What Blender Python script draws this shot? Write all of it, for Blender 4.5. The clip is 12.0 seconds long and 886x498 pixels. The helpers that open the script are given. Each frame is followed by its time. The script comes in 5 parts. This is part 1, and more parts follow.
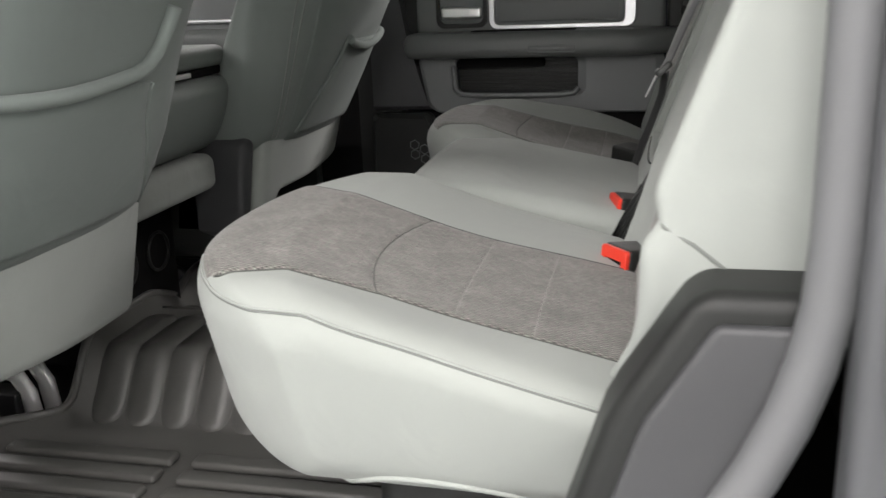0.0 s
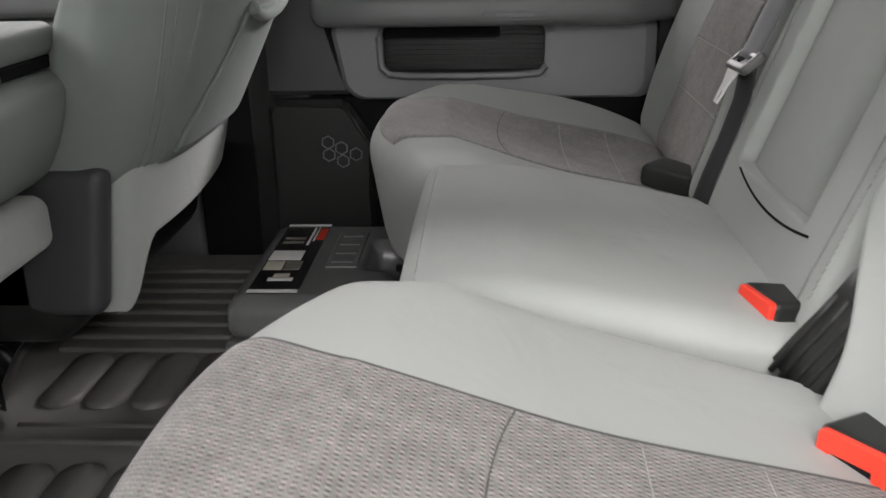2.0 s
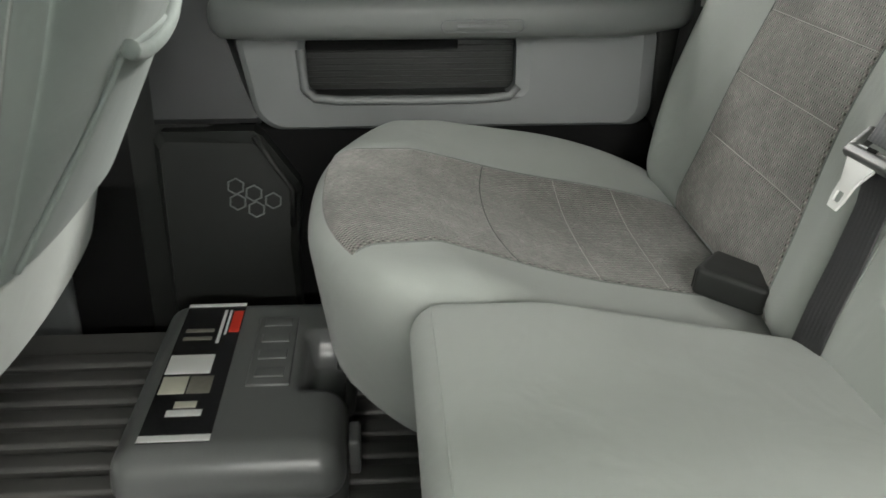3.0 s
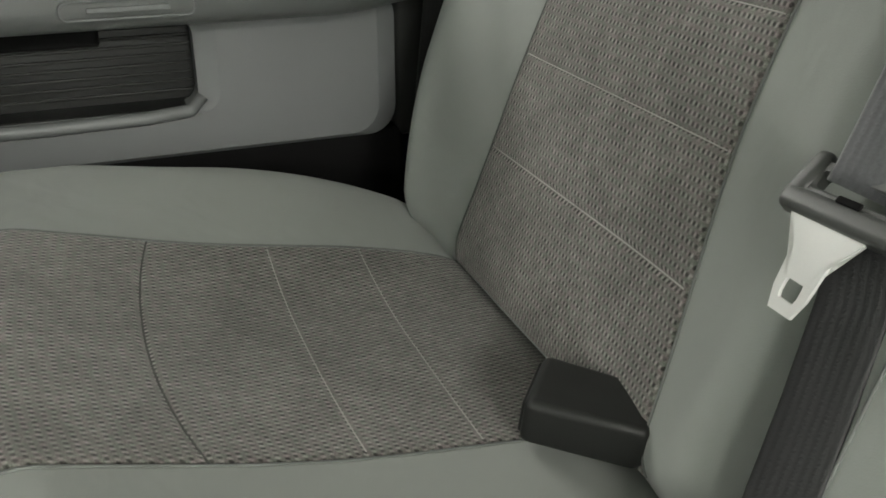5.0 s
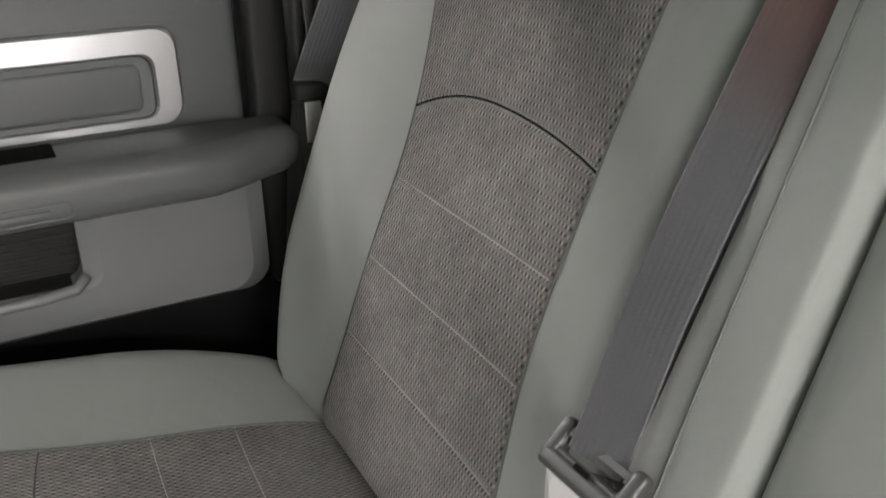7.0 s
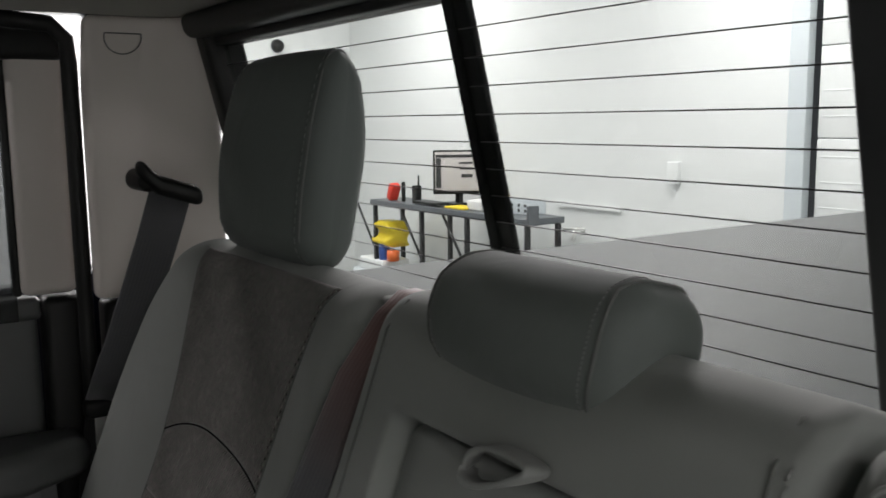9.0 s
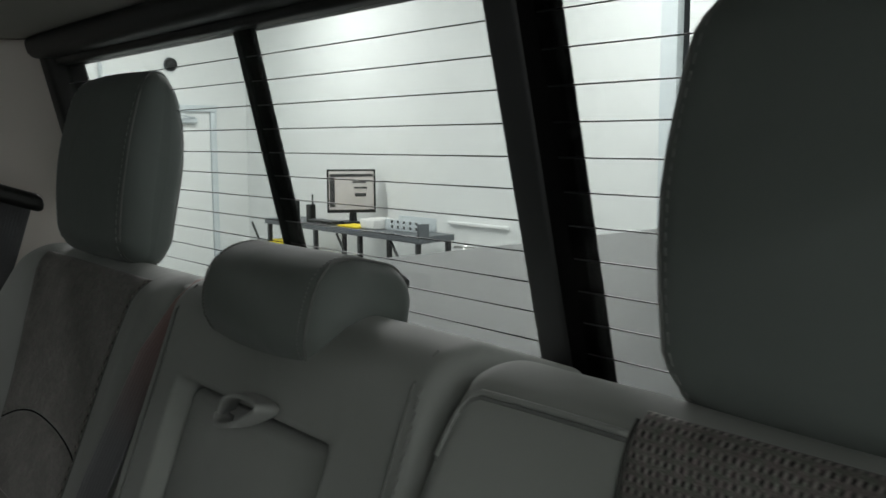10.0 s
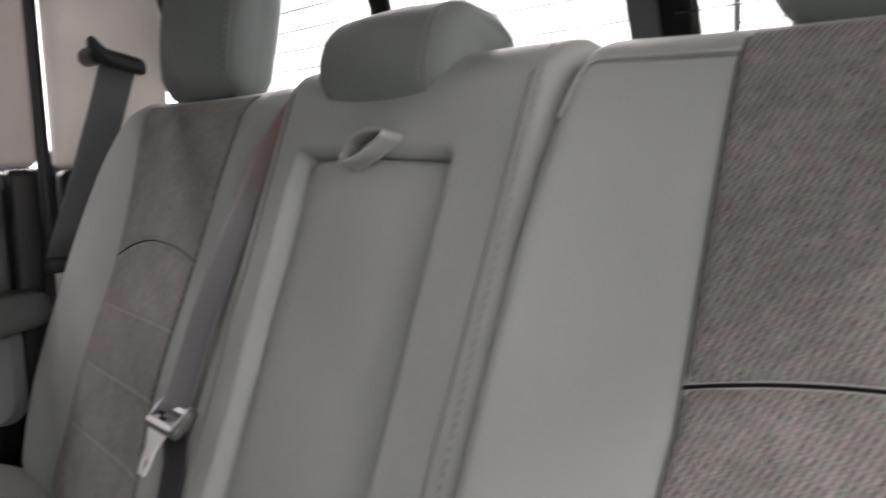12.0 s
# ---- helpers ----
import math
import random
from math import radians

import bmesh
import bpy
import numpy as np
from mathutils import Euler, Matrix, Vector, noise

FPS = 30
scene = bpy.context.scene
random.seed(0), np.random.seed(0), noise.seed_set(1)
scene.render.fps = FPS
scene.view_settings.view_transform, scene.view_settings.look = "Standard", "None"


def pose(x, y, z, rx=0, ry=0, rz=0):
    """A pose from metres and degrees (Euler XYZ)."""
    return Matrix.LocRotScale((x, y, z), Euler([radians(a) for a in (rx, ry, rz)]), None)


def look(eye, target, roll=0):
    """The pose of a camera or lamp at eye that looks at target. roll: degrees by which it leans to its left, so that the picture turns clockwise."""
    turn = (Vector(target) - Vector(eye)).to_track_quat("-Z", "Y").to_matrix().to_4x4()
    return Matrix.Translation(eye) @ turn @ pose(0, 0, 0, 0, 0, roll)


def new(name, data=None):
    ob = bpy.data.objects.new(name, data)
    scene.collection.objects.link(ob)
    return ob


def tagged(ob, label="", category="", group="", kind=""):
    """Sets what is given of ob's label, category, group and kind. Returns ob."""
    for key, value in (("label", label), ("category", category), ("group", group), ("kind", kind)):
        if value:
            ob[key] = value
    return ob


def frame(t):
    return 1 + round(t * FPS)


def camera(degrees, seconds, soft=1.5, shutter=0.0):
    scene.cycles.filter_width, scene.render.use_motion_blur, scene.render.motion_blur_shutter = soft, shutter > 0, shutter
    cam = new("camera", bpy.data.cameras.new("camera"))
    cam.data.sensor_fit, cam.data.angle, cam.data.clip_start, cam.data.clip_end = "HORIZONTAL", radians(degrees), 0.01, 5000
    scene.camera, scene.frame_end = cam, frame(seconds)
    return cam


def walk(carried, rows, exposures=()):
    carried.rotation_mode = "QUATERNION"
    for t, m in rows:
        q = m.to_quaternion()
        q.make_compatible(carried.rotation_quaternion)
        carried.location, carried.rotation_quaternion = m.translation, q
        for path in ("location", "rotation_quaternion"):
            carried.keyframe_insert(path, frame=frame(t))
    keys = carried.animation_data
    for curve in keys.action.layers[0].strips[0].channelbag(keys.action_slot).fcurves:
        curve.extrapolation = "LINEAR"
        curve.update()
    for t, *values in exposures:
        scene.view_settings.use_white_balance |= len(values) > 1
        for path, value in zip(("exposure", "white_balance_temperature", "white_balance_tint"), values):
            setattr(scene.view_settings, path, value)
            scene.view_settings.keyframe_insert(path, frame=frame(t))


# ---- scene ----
cam = camera(52.6, 12.0, 1.5, 0.25)
PATH = [
    (0, (0.375, -1.369, 0.642), (-0.067, 0.499, 0.081), -2.2),
    (0.5, (0.227, -1.27, 0.635), (-0.188, 0.599, 0.058), -2.2),
    (1, (0.17, -1.149, 0.635), (-0.155, 0.725, 0.018), -1.9),
    (1.5, (0.141, -0.979, 0.649), (-0.077, 0.897, -0.008), -1.3),
    (2, (0.111, -0.842, 0.658), (-0.001, 1.03, -0.038), -1.2),
    (2.5, (0.026, -0.648, 0.685), (0.025, 1.209, -0.057), -0.5),
    (3, (0.011, -0.438, 0.711), (0.143, 1.382, -0.108), 0.3),
    (3.2, (0.008, -0.37, 0.711), (0.193, 1.436, -0.127), 0.7),
    (4.8, (0.116, -0.059, 0.634), (0.724, 1.643, -0.223), 0.3),
    (5, (0.112, -0.053, 0.637), (0.78, 1.625, -0.222), 0.3),
    (5.5, (0.133, -0.039, 0.653), (0.884, 1.605, -0.203), -1.1),
    (6, (0.147, -0.036, 0.652), (0.945, 1.585, -0.205), -1.0),
    (6.5, (0.154, -0.06, 0.723), (0.987, 1.547, -0.127), -0.7),
    (7, (0.145, -0.112, 0.804), (0.991, 1.505, -0.016), -0.9),
    (7.5, (0.163, -0.173, 0.859), (1.034, 1.505, 0.205), -1.2),
    (7.7, (0.18, -0.195, 0.867), (1.047, 1.515, 0.297), -1.3),
    (9.3, (0.203, -0.422, 0.931), (1.37, 1.18, 0.666), -0.4),
    (9.5, (0.202, -0.455, 0.931), (1.401, 1.124, 0.669), -0.3),
    (10, (0.212, -0.545, 0.92), (1.492, 0.973, 0.679), -0.2),
    (10.5, (0.212, -0.61, 0.897), (1.548, 0.863, 0.675), -0.1),
    (11, (0.203, -0.649, 0.844), (1.561, 0.803, 0.632), -0.5),
    (11.5, (0.173, -0.661, 0.793), (1.551, 0.777, 0.602), -0.7),
    (12, (0.124, -0.576, 0.748), (1.32, 1.005, 0.481), -1.9),
]
EXPOSURES = [(0, 0.34, 6550, 16), (1.0, 0.36, 6600, 20), (1.5, 0.75, 6500, 21), (2.0, 0.97, 6450, 19), (2.5, 1.27, 6450, 11), (3.0, 1.70, 6550, 9), (5.0, 1.53, 6700, 8), (6.0, 1.50, 6650, 9), (7.0, 1.60, 6600, 19), (7.7, 2.2, 6600, 29), (9.3, -0.98, 6450, 16), (10.2, -1.0, 6300, 9), (10.8, -0.18, 6150, 2), (11.3, 0.20, 6100, 8), (12.0, 0.90, 6550, 25)]
walk(cam, [(t, look(eye, target, roll)) for t, eye, target, roll in PATH], EXPOSURES)

# ---- light ----
world = bpy.data.worlds.new("workshop_air")
scene.world = world
world.use_nodes = True
world.node_tree.nodes["Background"].inputs["Color"].default_value = (0.9, 0.95, 1.0, 1)
world.node_tree.nodes["Background"].inputs["Strength"].default_value = 0.15

# Unseen lamps; the two beyond y -5 are added to brighten the cab.
LAMPS = [(-4.6, -2.6, 160), (-4.6, 2.6, 150), (-0.4, -2.6, 76), (-3.2, -5.2, 135), (0.5, -5.5, 150), (-1.0, 3.4, 30), (3.2, -3.6, 110), (3.3, 2.8, 345), (-1.0, 6.6, 150), (3.2, 6.4, 315)]
for lx, ly, power in LAMPS:
    lamp = bpy.data.lights.new("tube_light", "AREA")
    lamp.shape, lamp.size, lamp.size_y, lamp.energy, lamp.color = "RECTANGLE", 2.4, 0.5, power, (1.0, 0.985, 0.95)
    new("tube_light", lamp).matrix_world = pose(lx, ly, 2.70)


# ---- materials ----
def material(name, rgb, rough=0.6, metal=0.0, vary=0.12, scale=60.0, bump=0.15, fine=900.0, tint=None, sheen=0.0, bump_far=0.0015, soft=0.0, gloss=0.5):
    """A surface with grain at two scales: broad stains and fine relief."""
    m = bpy.data.materials.new(name)
    m.use_nodes = True
    nt = m.node_tree
    b = nt.nodes["Principled BSDF"]
    b.inputs["Roughness"].default_value, b.inputs["Metallic"].default_value = rough, metal
    b.inputs["Sheen Weight"].default_value, b.inputs["Specular IOR Level"].default_value = sheen, gloss
    co = nt.nodes.new("ShaderNodeTexCoord")
    broad, grain = nt.nodes.new("ShaderNodeTexNoise"), nt.nodes.new("ShaderNodeTexNoise")
    broad.inputs["Scale"].default_value, grain.inputs["Scale"].default_value = scale / 6, fine
    broad.inputs["Detail"].default_value, grain.inputs["Detail"].default_value = 5, 2
    add = nt.nodes.new("ShaderNodeMix")
    add.data_type = "FLOAT"
    add.inputs[0].default_value = 0.5
    ramp = nt.nodes.new("ShaderNodeMix")
    ramp.data_type = "RGBA"
    dark = [c * (1 - vary) for c in rgb]
    lite = [min(1, c * (1 + vary)) for c in (tint or rgb)]
    ramp.inputs[6].default_value, ramp.inputs[7].default_value = (*dark, 1), (*lite, 1)
    for tex in (broad, grain):
        nt.links.new(co.outputs["Object"], tex.inputs["Vector"])
    nt.links.new(broad.outputs[0], add.inputs[2])
    nt.links.new(grain.outputs[0], add.inputs[3])
    nt.links.new(add.outputs[0], ramp.inputs[0])
    nt.links.new(ramp.outputs[2], b.inputs["Base Color"])
    if bump:
        bp = nt.nodes.new("ShaderNodeBump")
        bp.inputs["Strength"].default_value, bp.inputs["Distance"].default_value = bump, bump_far
        nt.links.new(grain.outputs[0], bp.inputs["Height"])
        nt.links.new(bp.outputs[0], b.inputs["Normal"])
        if soft:
            swell, wide = nt.nodes.new("ShaderNodeBump"), nt.nodes.new("ShaderNodeTexNoise")
            wide.inputs["Scale"].default_value, wide.inputs["Detail"].default_value, wide.inputs["Distortion"].default_value = 13, 3, 0.6
            swell.inputs["Strength"].default_value, swell.inputs["Distance"].default_value = 0.5, soft
            nt.links.new(co.outputs["Object"], wide.inputs["Vector"])
            nt.links.new(wide.outputs[0], swell.inputs["Height"])
            nt.links.new(swell.outputs[0], bp.inputs["Normal"])
    return m


def woven(name, dark, mid, lite, across=0.0043, along=0.0052):
    """Woven seat cloth: staggered rows of dark hollows with a pale thread beside each, by the cloth's own metres."""
    m = bpy.data.materials.new(name)
    m.use_nodes = True
    nt = m.node_tree
    b = nt.nodes["Principled BSDF"]
    b.inputs["Roughness"].default_value, b.inputs["Sheen Weight"].default_value = 0.95, 0.2

    def calc(op, *values):
        n = nt.nodes.new("ShaderNodeMath")
        n.operation = op
        for k, v in enumerate(values):
            if isinstance(v, (int, float)):
                n.inputs[k].default_value = v
            else:
                nt.links.new(v, n.inputs[k])
        return n.outputs[0]

    def noise(scale, detail):
        n = nt.nodes.new("ShaderNodeTexNoise")
        n.inputs["Scale"].default_value, n.inputs["Detail"].default_value = scale, detail
        nt.links.new(uv.outputs["UV"], n.inputs["Vector"])
        return n.outputs[0]

    uv, split = nt.nodes.new("ShaderNodeTexCoord"), nt.nodes.new("ShaderNodeSeparateXYZ")
    nt.links.new(uv.outputs["UV"], split.inputs[0])
    fuzz, broad, streak = noise(1300, 3), noise(26, 4), noise(170, 2)
    wob = calc("MULTIPLY_ADD", noise(75, 3), 0.36, -0.18)
    row = calc("ADD", calc("DIVIDE", split.outputs[1], along), wob)
    odd = calc("MULTIPLY", calc("MODULO", calc("FLOOR", row), 2.0), 0.5)
    col = calc("ADD", calc("ADD", calc("DIVIDE", split.outputs[0], across), odd), calc("MULTIPLY_ADD", streak, 0.34, -0.17))
    fy = calc("SUBTRACT", calc("FRACT", row), 0.5)

    def spot(shift, rx, ry):
        fx = calc("SUBTRACT", calc("FRACT", calc("ADD", col, shift)), 0.5)
        d = calc("ADD", calc("POWER", calc("DIVIDE", fx, rx), 2.0), calc("POWER", calc("DIVIDE", fy, ry), 2.0))
        n = nt.nodes.new("ShaderNodeMapRange")
        n.inputs["From Min"].default_value, n.inputs["From Max"].default_value = 1.6, 0.3
        nt.links.new(d, n.inputs["Value"])
        return n.outputs[0]

    hole, thread = spot(0.0, 0.24, 0.27), spot(0.5, 0.20, 0.32)
    cell, chance = nt.nodes.new("ShaderNodeCombineXYZ"), nt.nodes.new("ShaderNodeTexWhiteNoise")
    chance.noise_dimensions = "2D"
    nt.links.new(calc("FLOOR", calc("ADD", col, 0.25)), cell.inputs[0])
    nt.links.new(calc("FLOOR", row), cell.inputs[1])
    nt.links.new(cell.outputs[0], chance.inputs["Vector"])
    some = calc("MAXIMUM", calc("MULTIPLY_ADD", noise(150, 3), 1.2, 0.20), 0.4)
    some = calc("MULTIPLY", some, calc("MULTIPLY_ADD", chance.outputs["Value"], 0.6, 0.70))
    level = calc("ADD", 0.50, calc("MULTIPLY", calc("SUBTRACT", calc("MULTIPLY", thread, 0.28), calc("MULTIPLY", hole, 0.50)), some))
    level = calc("ADD", level, calc("MULTIPLY_ADD", fuzz, 0.70, -0.35))
    level = calc("ADD", level, calc("MULTIPLY_ADD", broad, 0.36, -0.18))
    level = calc("ADD", level, calc("MULTIPLY_ADD", noise(130, 3), 0.36, -0.18))
    ramp = nt.nodes.new("ShaderNodeValToRGB")
    ramp.color_ramp.elements[0].color, ramp.color_ramp.elements[1].color = (*dark, 1), (*lite, 1)
    ramp.color_ramp.elements.new(0.5).color = (*mid, 1)
    nt.links.new(level, ramp.inputs[0])
    yarn = nt.nodes.new("ShaderNodeMix")
    yarn.data_type, yarn.blend_type = "RGBA", "MULTIPLY"
    yarn.inputs[0].default_value = 1.0
    tones = nt.nodes.new("ShaderNodeValToRGB")
    tones.color_ramp.elements[0].position, tones.color_ramp.elements[1].position = 0.34, 0.66
    tones.color_ramp.elements[0].color, tones.color_ramp.elements[1].color = (0.93, 1.04, 0.93, 1), (1.09, 0.96, 0.99, 1)
    nt.links.new(noise(210, 2), tones.inputs[0])
    nt.links.new(ramp.outputs[0], yarn.inputs[6])
    nt.links.new(tones.outputs[0], yarn.inputs[7])
    nt.links.new(yarn.outputs[2], b.inputs["Base Color"])
    bp = nt.nodes.new("ShaderNodeBump")
    bp.inputs["Strength"].default_value, bp.inputs["Distance"].default_value = 0.3, 0.0006
    nt.links.new(level, bp.inputs["Height"])
    nt.links.new(bp.outputs[0], b.inputs["Normal"])
    return m


def webbing(name, rgb, warm_light=None):
    """Belt webbing: fine ribs along its length; the last colour paints reddish light onto its first stretch."""
    m = bpy.data.materials.new(name)
    m.use_nodes = True
    nt = m.node_tree
    b = nt.nodes["Principled BSDF"]
    b.inputs["Roughness"].default_value, b.inputs["Sheen Weight"].default_value = 0.55, 0.3 if rgb[0] > 0.05 else 0.04
    uv = nt.nodes.new("ShaderNodeTexCoord")
    wave = nt.nodes.new("ShaderNodeTexWave")
    wave.inputs["Scale"].default_value, wave.inputs["Distortion"].default_value = 80, 0.3
    fine = nt.nodes.new("ShaderNodeTexNoise")
    fine.inputs["Scale"].default_value = 700
    mix = nt.nodes.new("ShaderNodeMix")
    mix.data_type = "RGBA"
    mix.inputs[6].default_value, mix.inputs[7].default_value = (*[c * 0.7 for c in rgb], 1), (*[c * 1.2 for c in rgb], 1)
    for tex in (wave, fine):
        nt.links.new(uv.outputs["UV"], tex.inputs["Vector"])
    both = nt.nodes.new("ShaderNodeMath")
    both.operation = "MULTIPLY"
    nt.links.new(wave.outputs["Fac"], both.inputs[0])
    nt.links.new(fine.outputs[0], both.inputs[1])
    nt.links.new(fine.outputs[0], mix.inputs[0])
    nt.links.new(mix.outputs[2], b.inputs["Base Color"])
    # Warm light on the strap's first stretch is mixed into its colour.
    if warm_light:
        warm_mix, along, fade = nt.nodes.new("ShaderNodeMix"), nt.nodes.new("ShaderNodeSeparateXYZ"), nt.nodes.new("ShaderNodeMapRange")
        warm_mix.data_type = "RGBA"
        warm_mix.inputs[7].default_value = (*warm_light, 1)
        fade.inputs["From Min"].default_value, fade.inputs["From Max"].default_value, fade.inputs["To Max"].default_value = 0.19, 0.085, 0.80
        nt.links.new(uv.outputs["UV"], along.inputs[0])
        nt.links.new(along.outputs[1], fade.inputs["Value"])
        nt.links.new(fade.outputs[0], warm_mix.inputs[0])
        nt.links.new(mix.outputs[2], warm_mix.inputs[6])
        nt.links.new(warm_mix.outputs[2], b.inputs["Base Color"])
    bp = nt.nodes.new("ShaderNodeBump")
    bp.inputs["Strength"].default_value, bp.inputs["Distance"].default_value = 0.5, 0.0006
    nt.links.new(both.outputs[0], bp.inputs["Height"])
    nt.links.new(bp.outputs[0], b.inputs["Normal"])
    return m


def pane_glass(name, tint=(0.97, 0.985, 0.975)):
    m = bpy.data.materials.new(name)
    m.use_nodes = True
    nt = m.node_tree
    nt.nodes.remove(nt.nodes["Principled BSDF"])
    clear, gloss, mix = (nt.nodes.new(k) for k in ("ShaderNodeBsdfTransparent", "ShaderNodeBsdfGlossy", "ShaderNodeMixShader"))
    clear.inputs[0].default_value = (*tint, 1)
    gloss.inputs["Roughness"].default_value = 0.02
    mix.inputs[0].default_value = 0.03
    nt.links.new(clear.outputs[0], mix.inputs[1])
    nt.links.new(gloss.outputs[0], mix.inputs[2])
    nt.links.new(mix.outputs[0], nt.nodes["Material Output"].inputs[0])
    return m


def glowing(name, rgb, strength):
    m = bpy.data.materials.new(name)
    m.use_nodes = True
    b = m.node_tree.nodes["Principled BSDF"]
    b.inputs["Base Color"].default_value = (*rgb, 1)
    b.inputs["Emission Color"].default_value, b.inputs["Emission Strength"].default_value = (*rgb, 1), strength
    return m


CLOTH = material("pale_seat_cloth", (0.292, 0.312, 0.290), 0.85, vary=0.08, scale=50, bump=0.2, fine=1400, sheen=0.15, bump_far=0.0006, soft=0.006)
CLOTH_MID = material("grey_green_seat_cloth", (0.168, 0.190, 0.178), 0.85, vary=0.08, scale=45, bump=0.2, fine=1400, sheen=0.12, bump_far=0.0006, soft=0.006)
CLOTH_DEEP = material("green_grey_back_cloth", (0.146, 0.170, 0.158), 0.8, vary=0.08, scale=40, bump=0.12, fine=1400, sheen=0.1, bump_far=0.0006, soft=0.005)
WEAVE = woven("woven_insert_cloth", (0.018, 0.018, 0.016), (0.146, 0.141, 0.133), (0.42, 0.408, 0.392))
SEAM = material("seam_thread_grey", (0.16, 0.17, 0.16), 0.9, vary=0.2, fine=2500)
STITCH = material("pale_stitching", (0.40, 0.385, 0.36), 0.9, vary=0.2, fine=2500)
EDGE = material("dark_edge_cord", (0.075, 0.078, 0.072), 0.9, vary=0.3, fine=2500, gloss=0.2)
THREAD = material("pale_edge_thread", (0.25, 0.26, 0.25), 0.9, vary=0.2, fine=2500)
# Near-black for dark parts, and for shade painted into gaps and recesses.
GAP = material("black_parts_and_gap_shade", (0.008, 0.008, 0.008), 0.95, vary=0.2, gloss=0.1)
PLASTIC = material("black_grained_plastic", (0.016, 0.017, 0.016), 0.45, vary=0.15, bump=0.2, fine=1600, bump_far=0.0004, gloss=0.3)
DOOR_GREY = material("door_grey_plastic", (0.147, 0.155, 0.155), 0.5, vary=0.08, bump=0.25, fine=1500, bump_far=0.0004)
ARM_VINYL = material("armrest_vinyl", (0.13, 0.138, 0.134), 0.45, vary=0.08, bump=0.25, fine=1200, bump_far=0.0005)
CONSOLE = material("console_vinyl", (0.165, 0.185, 0.175), 0.55, vary=0.08, bump=0.25, fine=1500, bump_far=0.0004)
SIDE_GREY = material("side_trim_plastic", (0.085, 0.088, 0.092), 0.5, vary=0.08, bump=0.25, fine=1500, bump_far=0.0004)
COVER_GREY = material("dark_cover_plastic", (0.043, 0.044, 0.046), 0.5, vary=0.08, bump=0.25, fine=1500, bump_far=0.0004)
SILVER = material("satin_silver_trim", (0.62, 0.62, 0.63), 0.28, metal=0.9, vary=0.04, bump=0.0)
STEEL = material("bright_steel", (0.85, 0.85, 0.83), 0.32, metal=0.75, vary=0.05, bump=0.03)
PLATED = material("bright_plated_tongue", (0.90, 0.90, 0.88), 0.38, metal=0.35, vary=0.04, bump=0.02)
RUBBER = material("mat_rubber", (0.118, 0.117, 0.110), 0.38, vary=0.25, scale=40, bump=0.2, fine=700, bump_far=0.0006)
CARPET = material("black_carpet", (0.008, 0.008, 0.008), 0.95, vary=0.3, bump=0.5, fine=1200, gloss=0.1)
CASE = material("tool_case_plastic", (0.135, 0.140, 0.137), 0.28, vary=0.15, bump=0.25, fine=900, bump_far=0.0005)
STICKER = material("black_gloss_sticker", (0.012, 0.012, 0.013), 0.2, vary=0.1, bump=0)
PAPER = material("pale_sticker_print", (0.62, 0.60, 0.50), 0.4, vary=0.1, bump=0)
PRINT_GREY = material("grey_sticker_print", (0.20, 0.19, 0.16), 0.35, vary=0.5, scale=900, bump=0)
WHITE_BAR = material("white_sticker_print", (0.8, 0.8, 0.78), 0.35, vary=0.05, bump=0)
RED = material("red_button_plastic", (0.75, 0.045, 0.022), 0.4, vary=0.06, bump=0)
BELT = webbing("grey_belt_webbing", (0.088, 0.091, 0.097))
# Second colour paints the reddish light seen on the belt's top.
BELT_WARM_LIT = webbing("warm_lit_belt_webbing", (0.088, 0.091, 0.097), (0.215, 0.094, 0.074))
BELT_BLACK = webbing("black_belt_webbing", (0.016, 0.016, 0.017))
PILLAR = material("pale_pillar_trim", (0.74, 0.69, 0.64), 0.6, vary=0.05, bump=0.15, fine=1500, bump_far=0.0004)
HEADLINER = material("grey_headliner_cloth", (0.55, 0.55, 0.50), 0.95, vary=0.06, bump=0.3, fine=1600)
GLASS = pane_glass("window_glass")
TINTED = pane_glass("tinted_window_glass", (0.62, 0.64, 0.63))
PRIVACY = pane_glass("privacy_window_glass", (0.36, 0.37, 0.37))
SEAL = material("grey_door_seal_rubber", (0.12, 0.123, 0.126), 0.5, vary=0.1, bump=0.1)
LATCH = material("grey_latch_plastic", (0.075, 0.078, 0.075), 0.33, vary=0.1, bump=0.05)
PAINT = material("dark_blue_body_paint", (0.012, 0.016, 0.035), 0.15, vary=0.05, bump=0)
COVER = material("grey_bed_cover_vinyl", (0.14, 0.145, 0.145), 0.55, vary=0.08, scale=20, bump=0.15, fine=500)
WALL = material("white_workshop_paint", (0.82, 0.84, 0.83), 0.6, vary=0.02, scale=6, bump=0.06, fine=60)
WALL_GREY = material("pale_grey_column_paint", (0.62, 0.67, 0.69), 0.5, vary=0.03, bump=0)
FLOOR = material("sealed_concrete", (0.33, 0.34, 0.34), 0.35, vary=0.12, scale=8, bump=0.05, fine=90)
DESK = material("grey_desk_laminate", (0.10, 0.11, 0.12), 0.4, vary=0.1, bump=0)
BLACK_STEEL = material("black_painted_steel", (0.015, 0.015, 0.016), 0.4, vary=0.1, bump=0)
YELLOW = material("yellow_plastic", (0.80, 0.62, 0.02), 0.5, vary=0.1, bump=0)
BLUE = material("blue_plastic", (0.03, 0.10, 0.42), 0.4, vary=0.1, bump=0)
ORANGE = material("orange_plastic", (0.8, 0.16, 0.03), 0.4, vary=0.1, bump=0)
SCREEN = glowing("lit_screen", (0.55, 0.52, 0.50), 0.24)
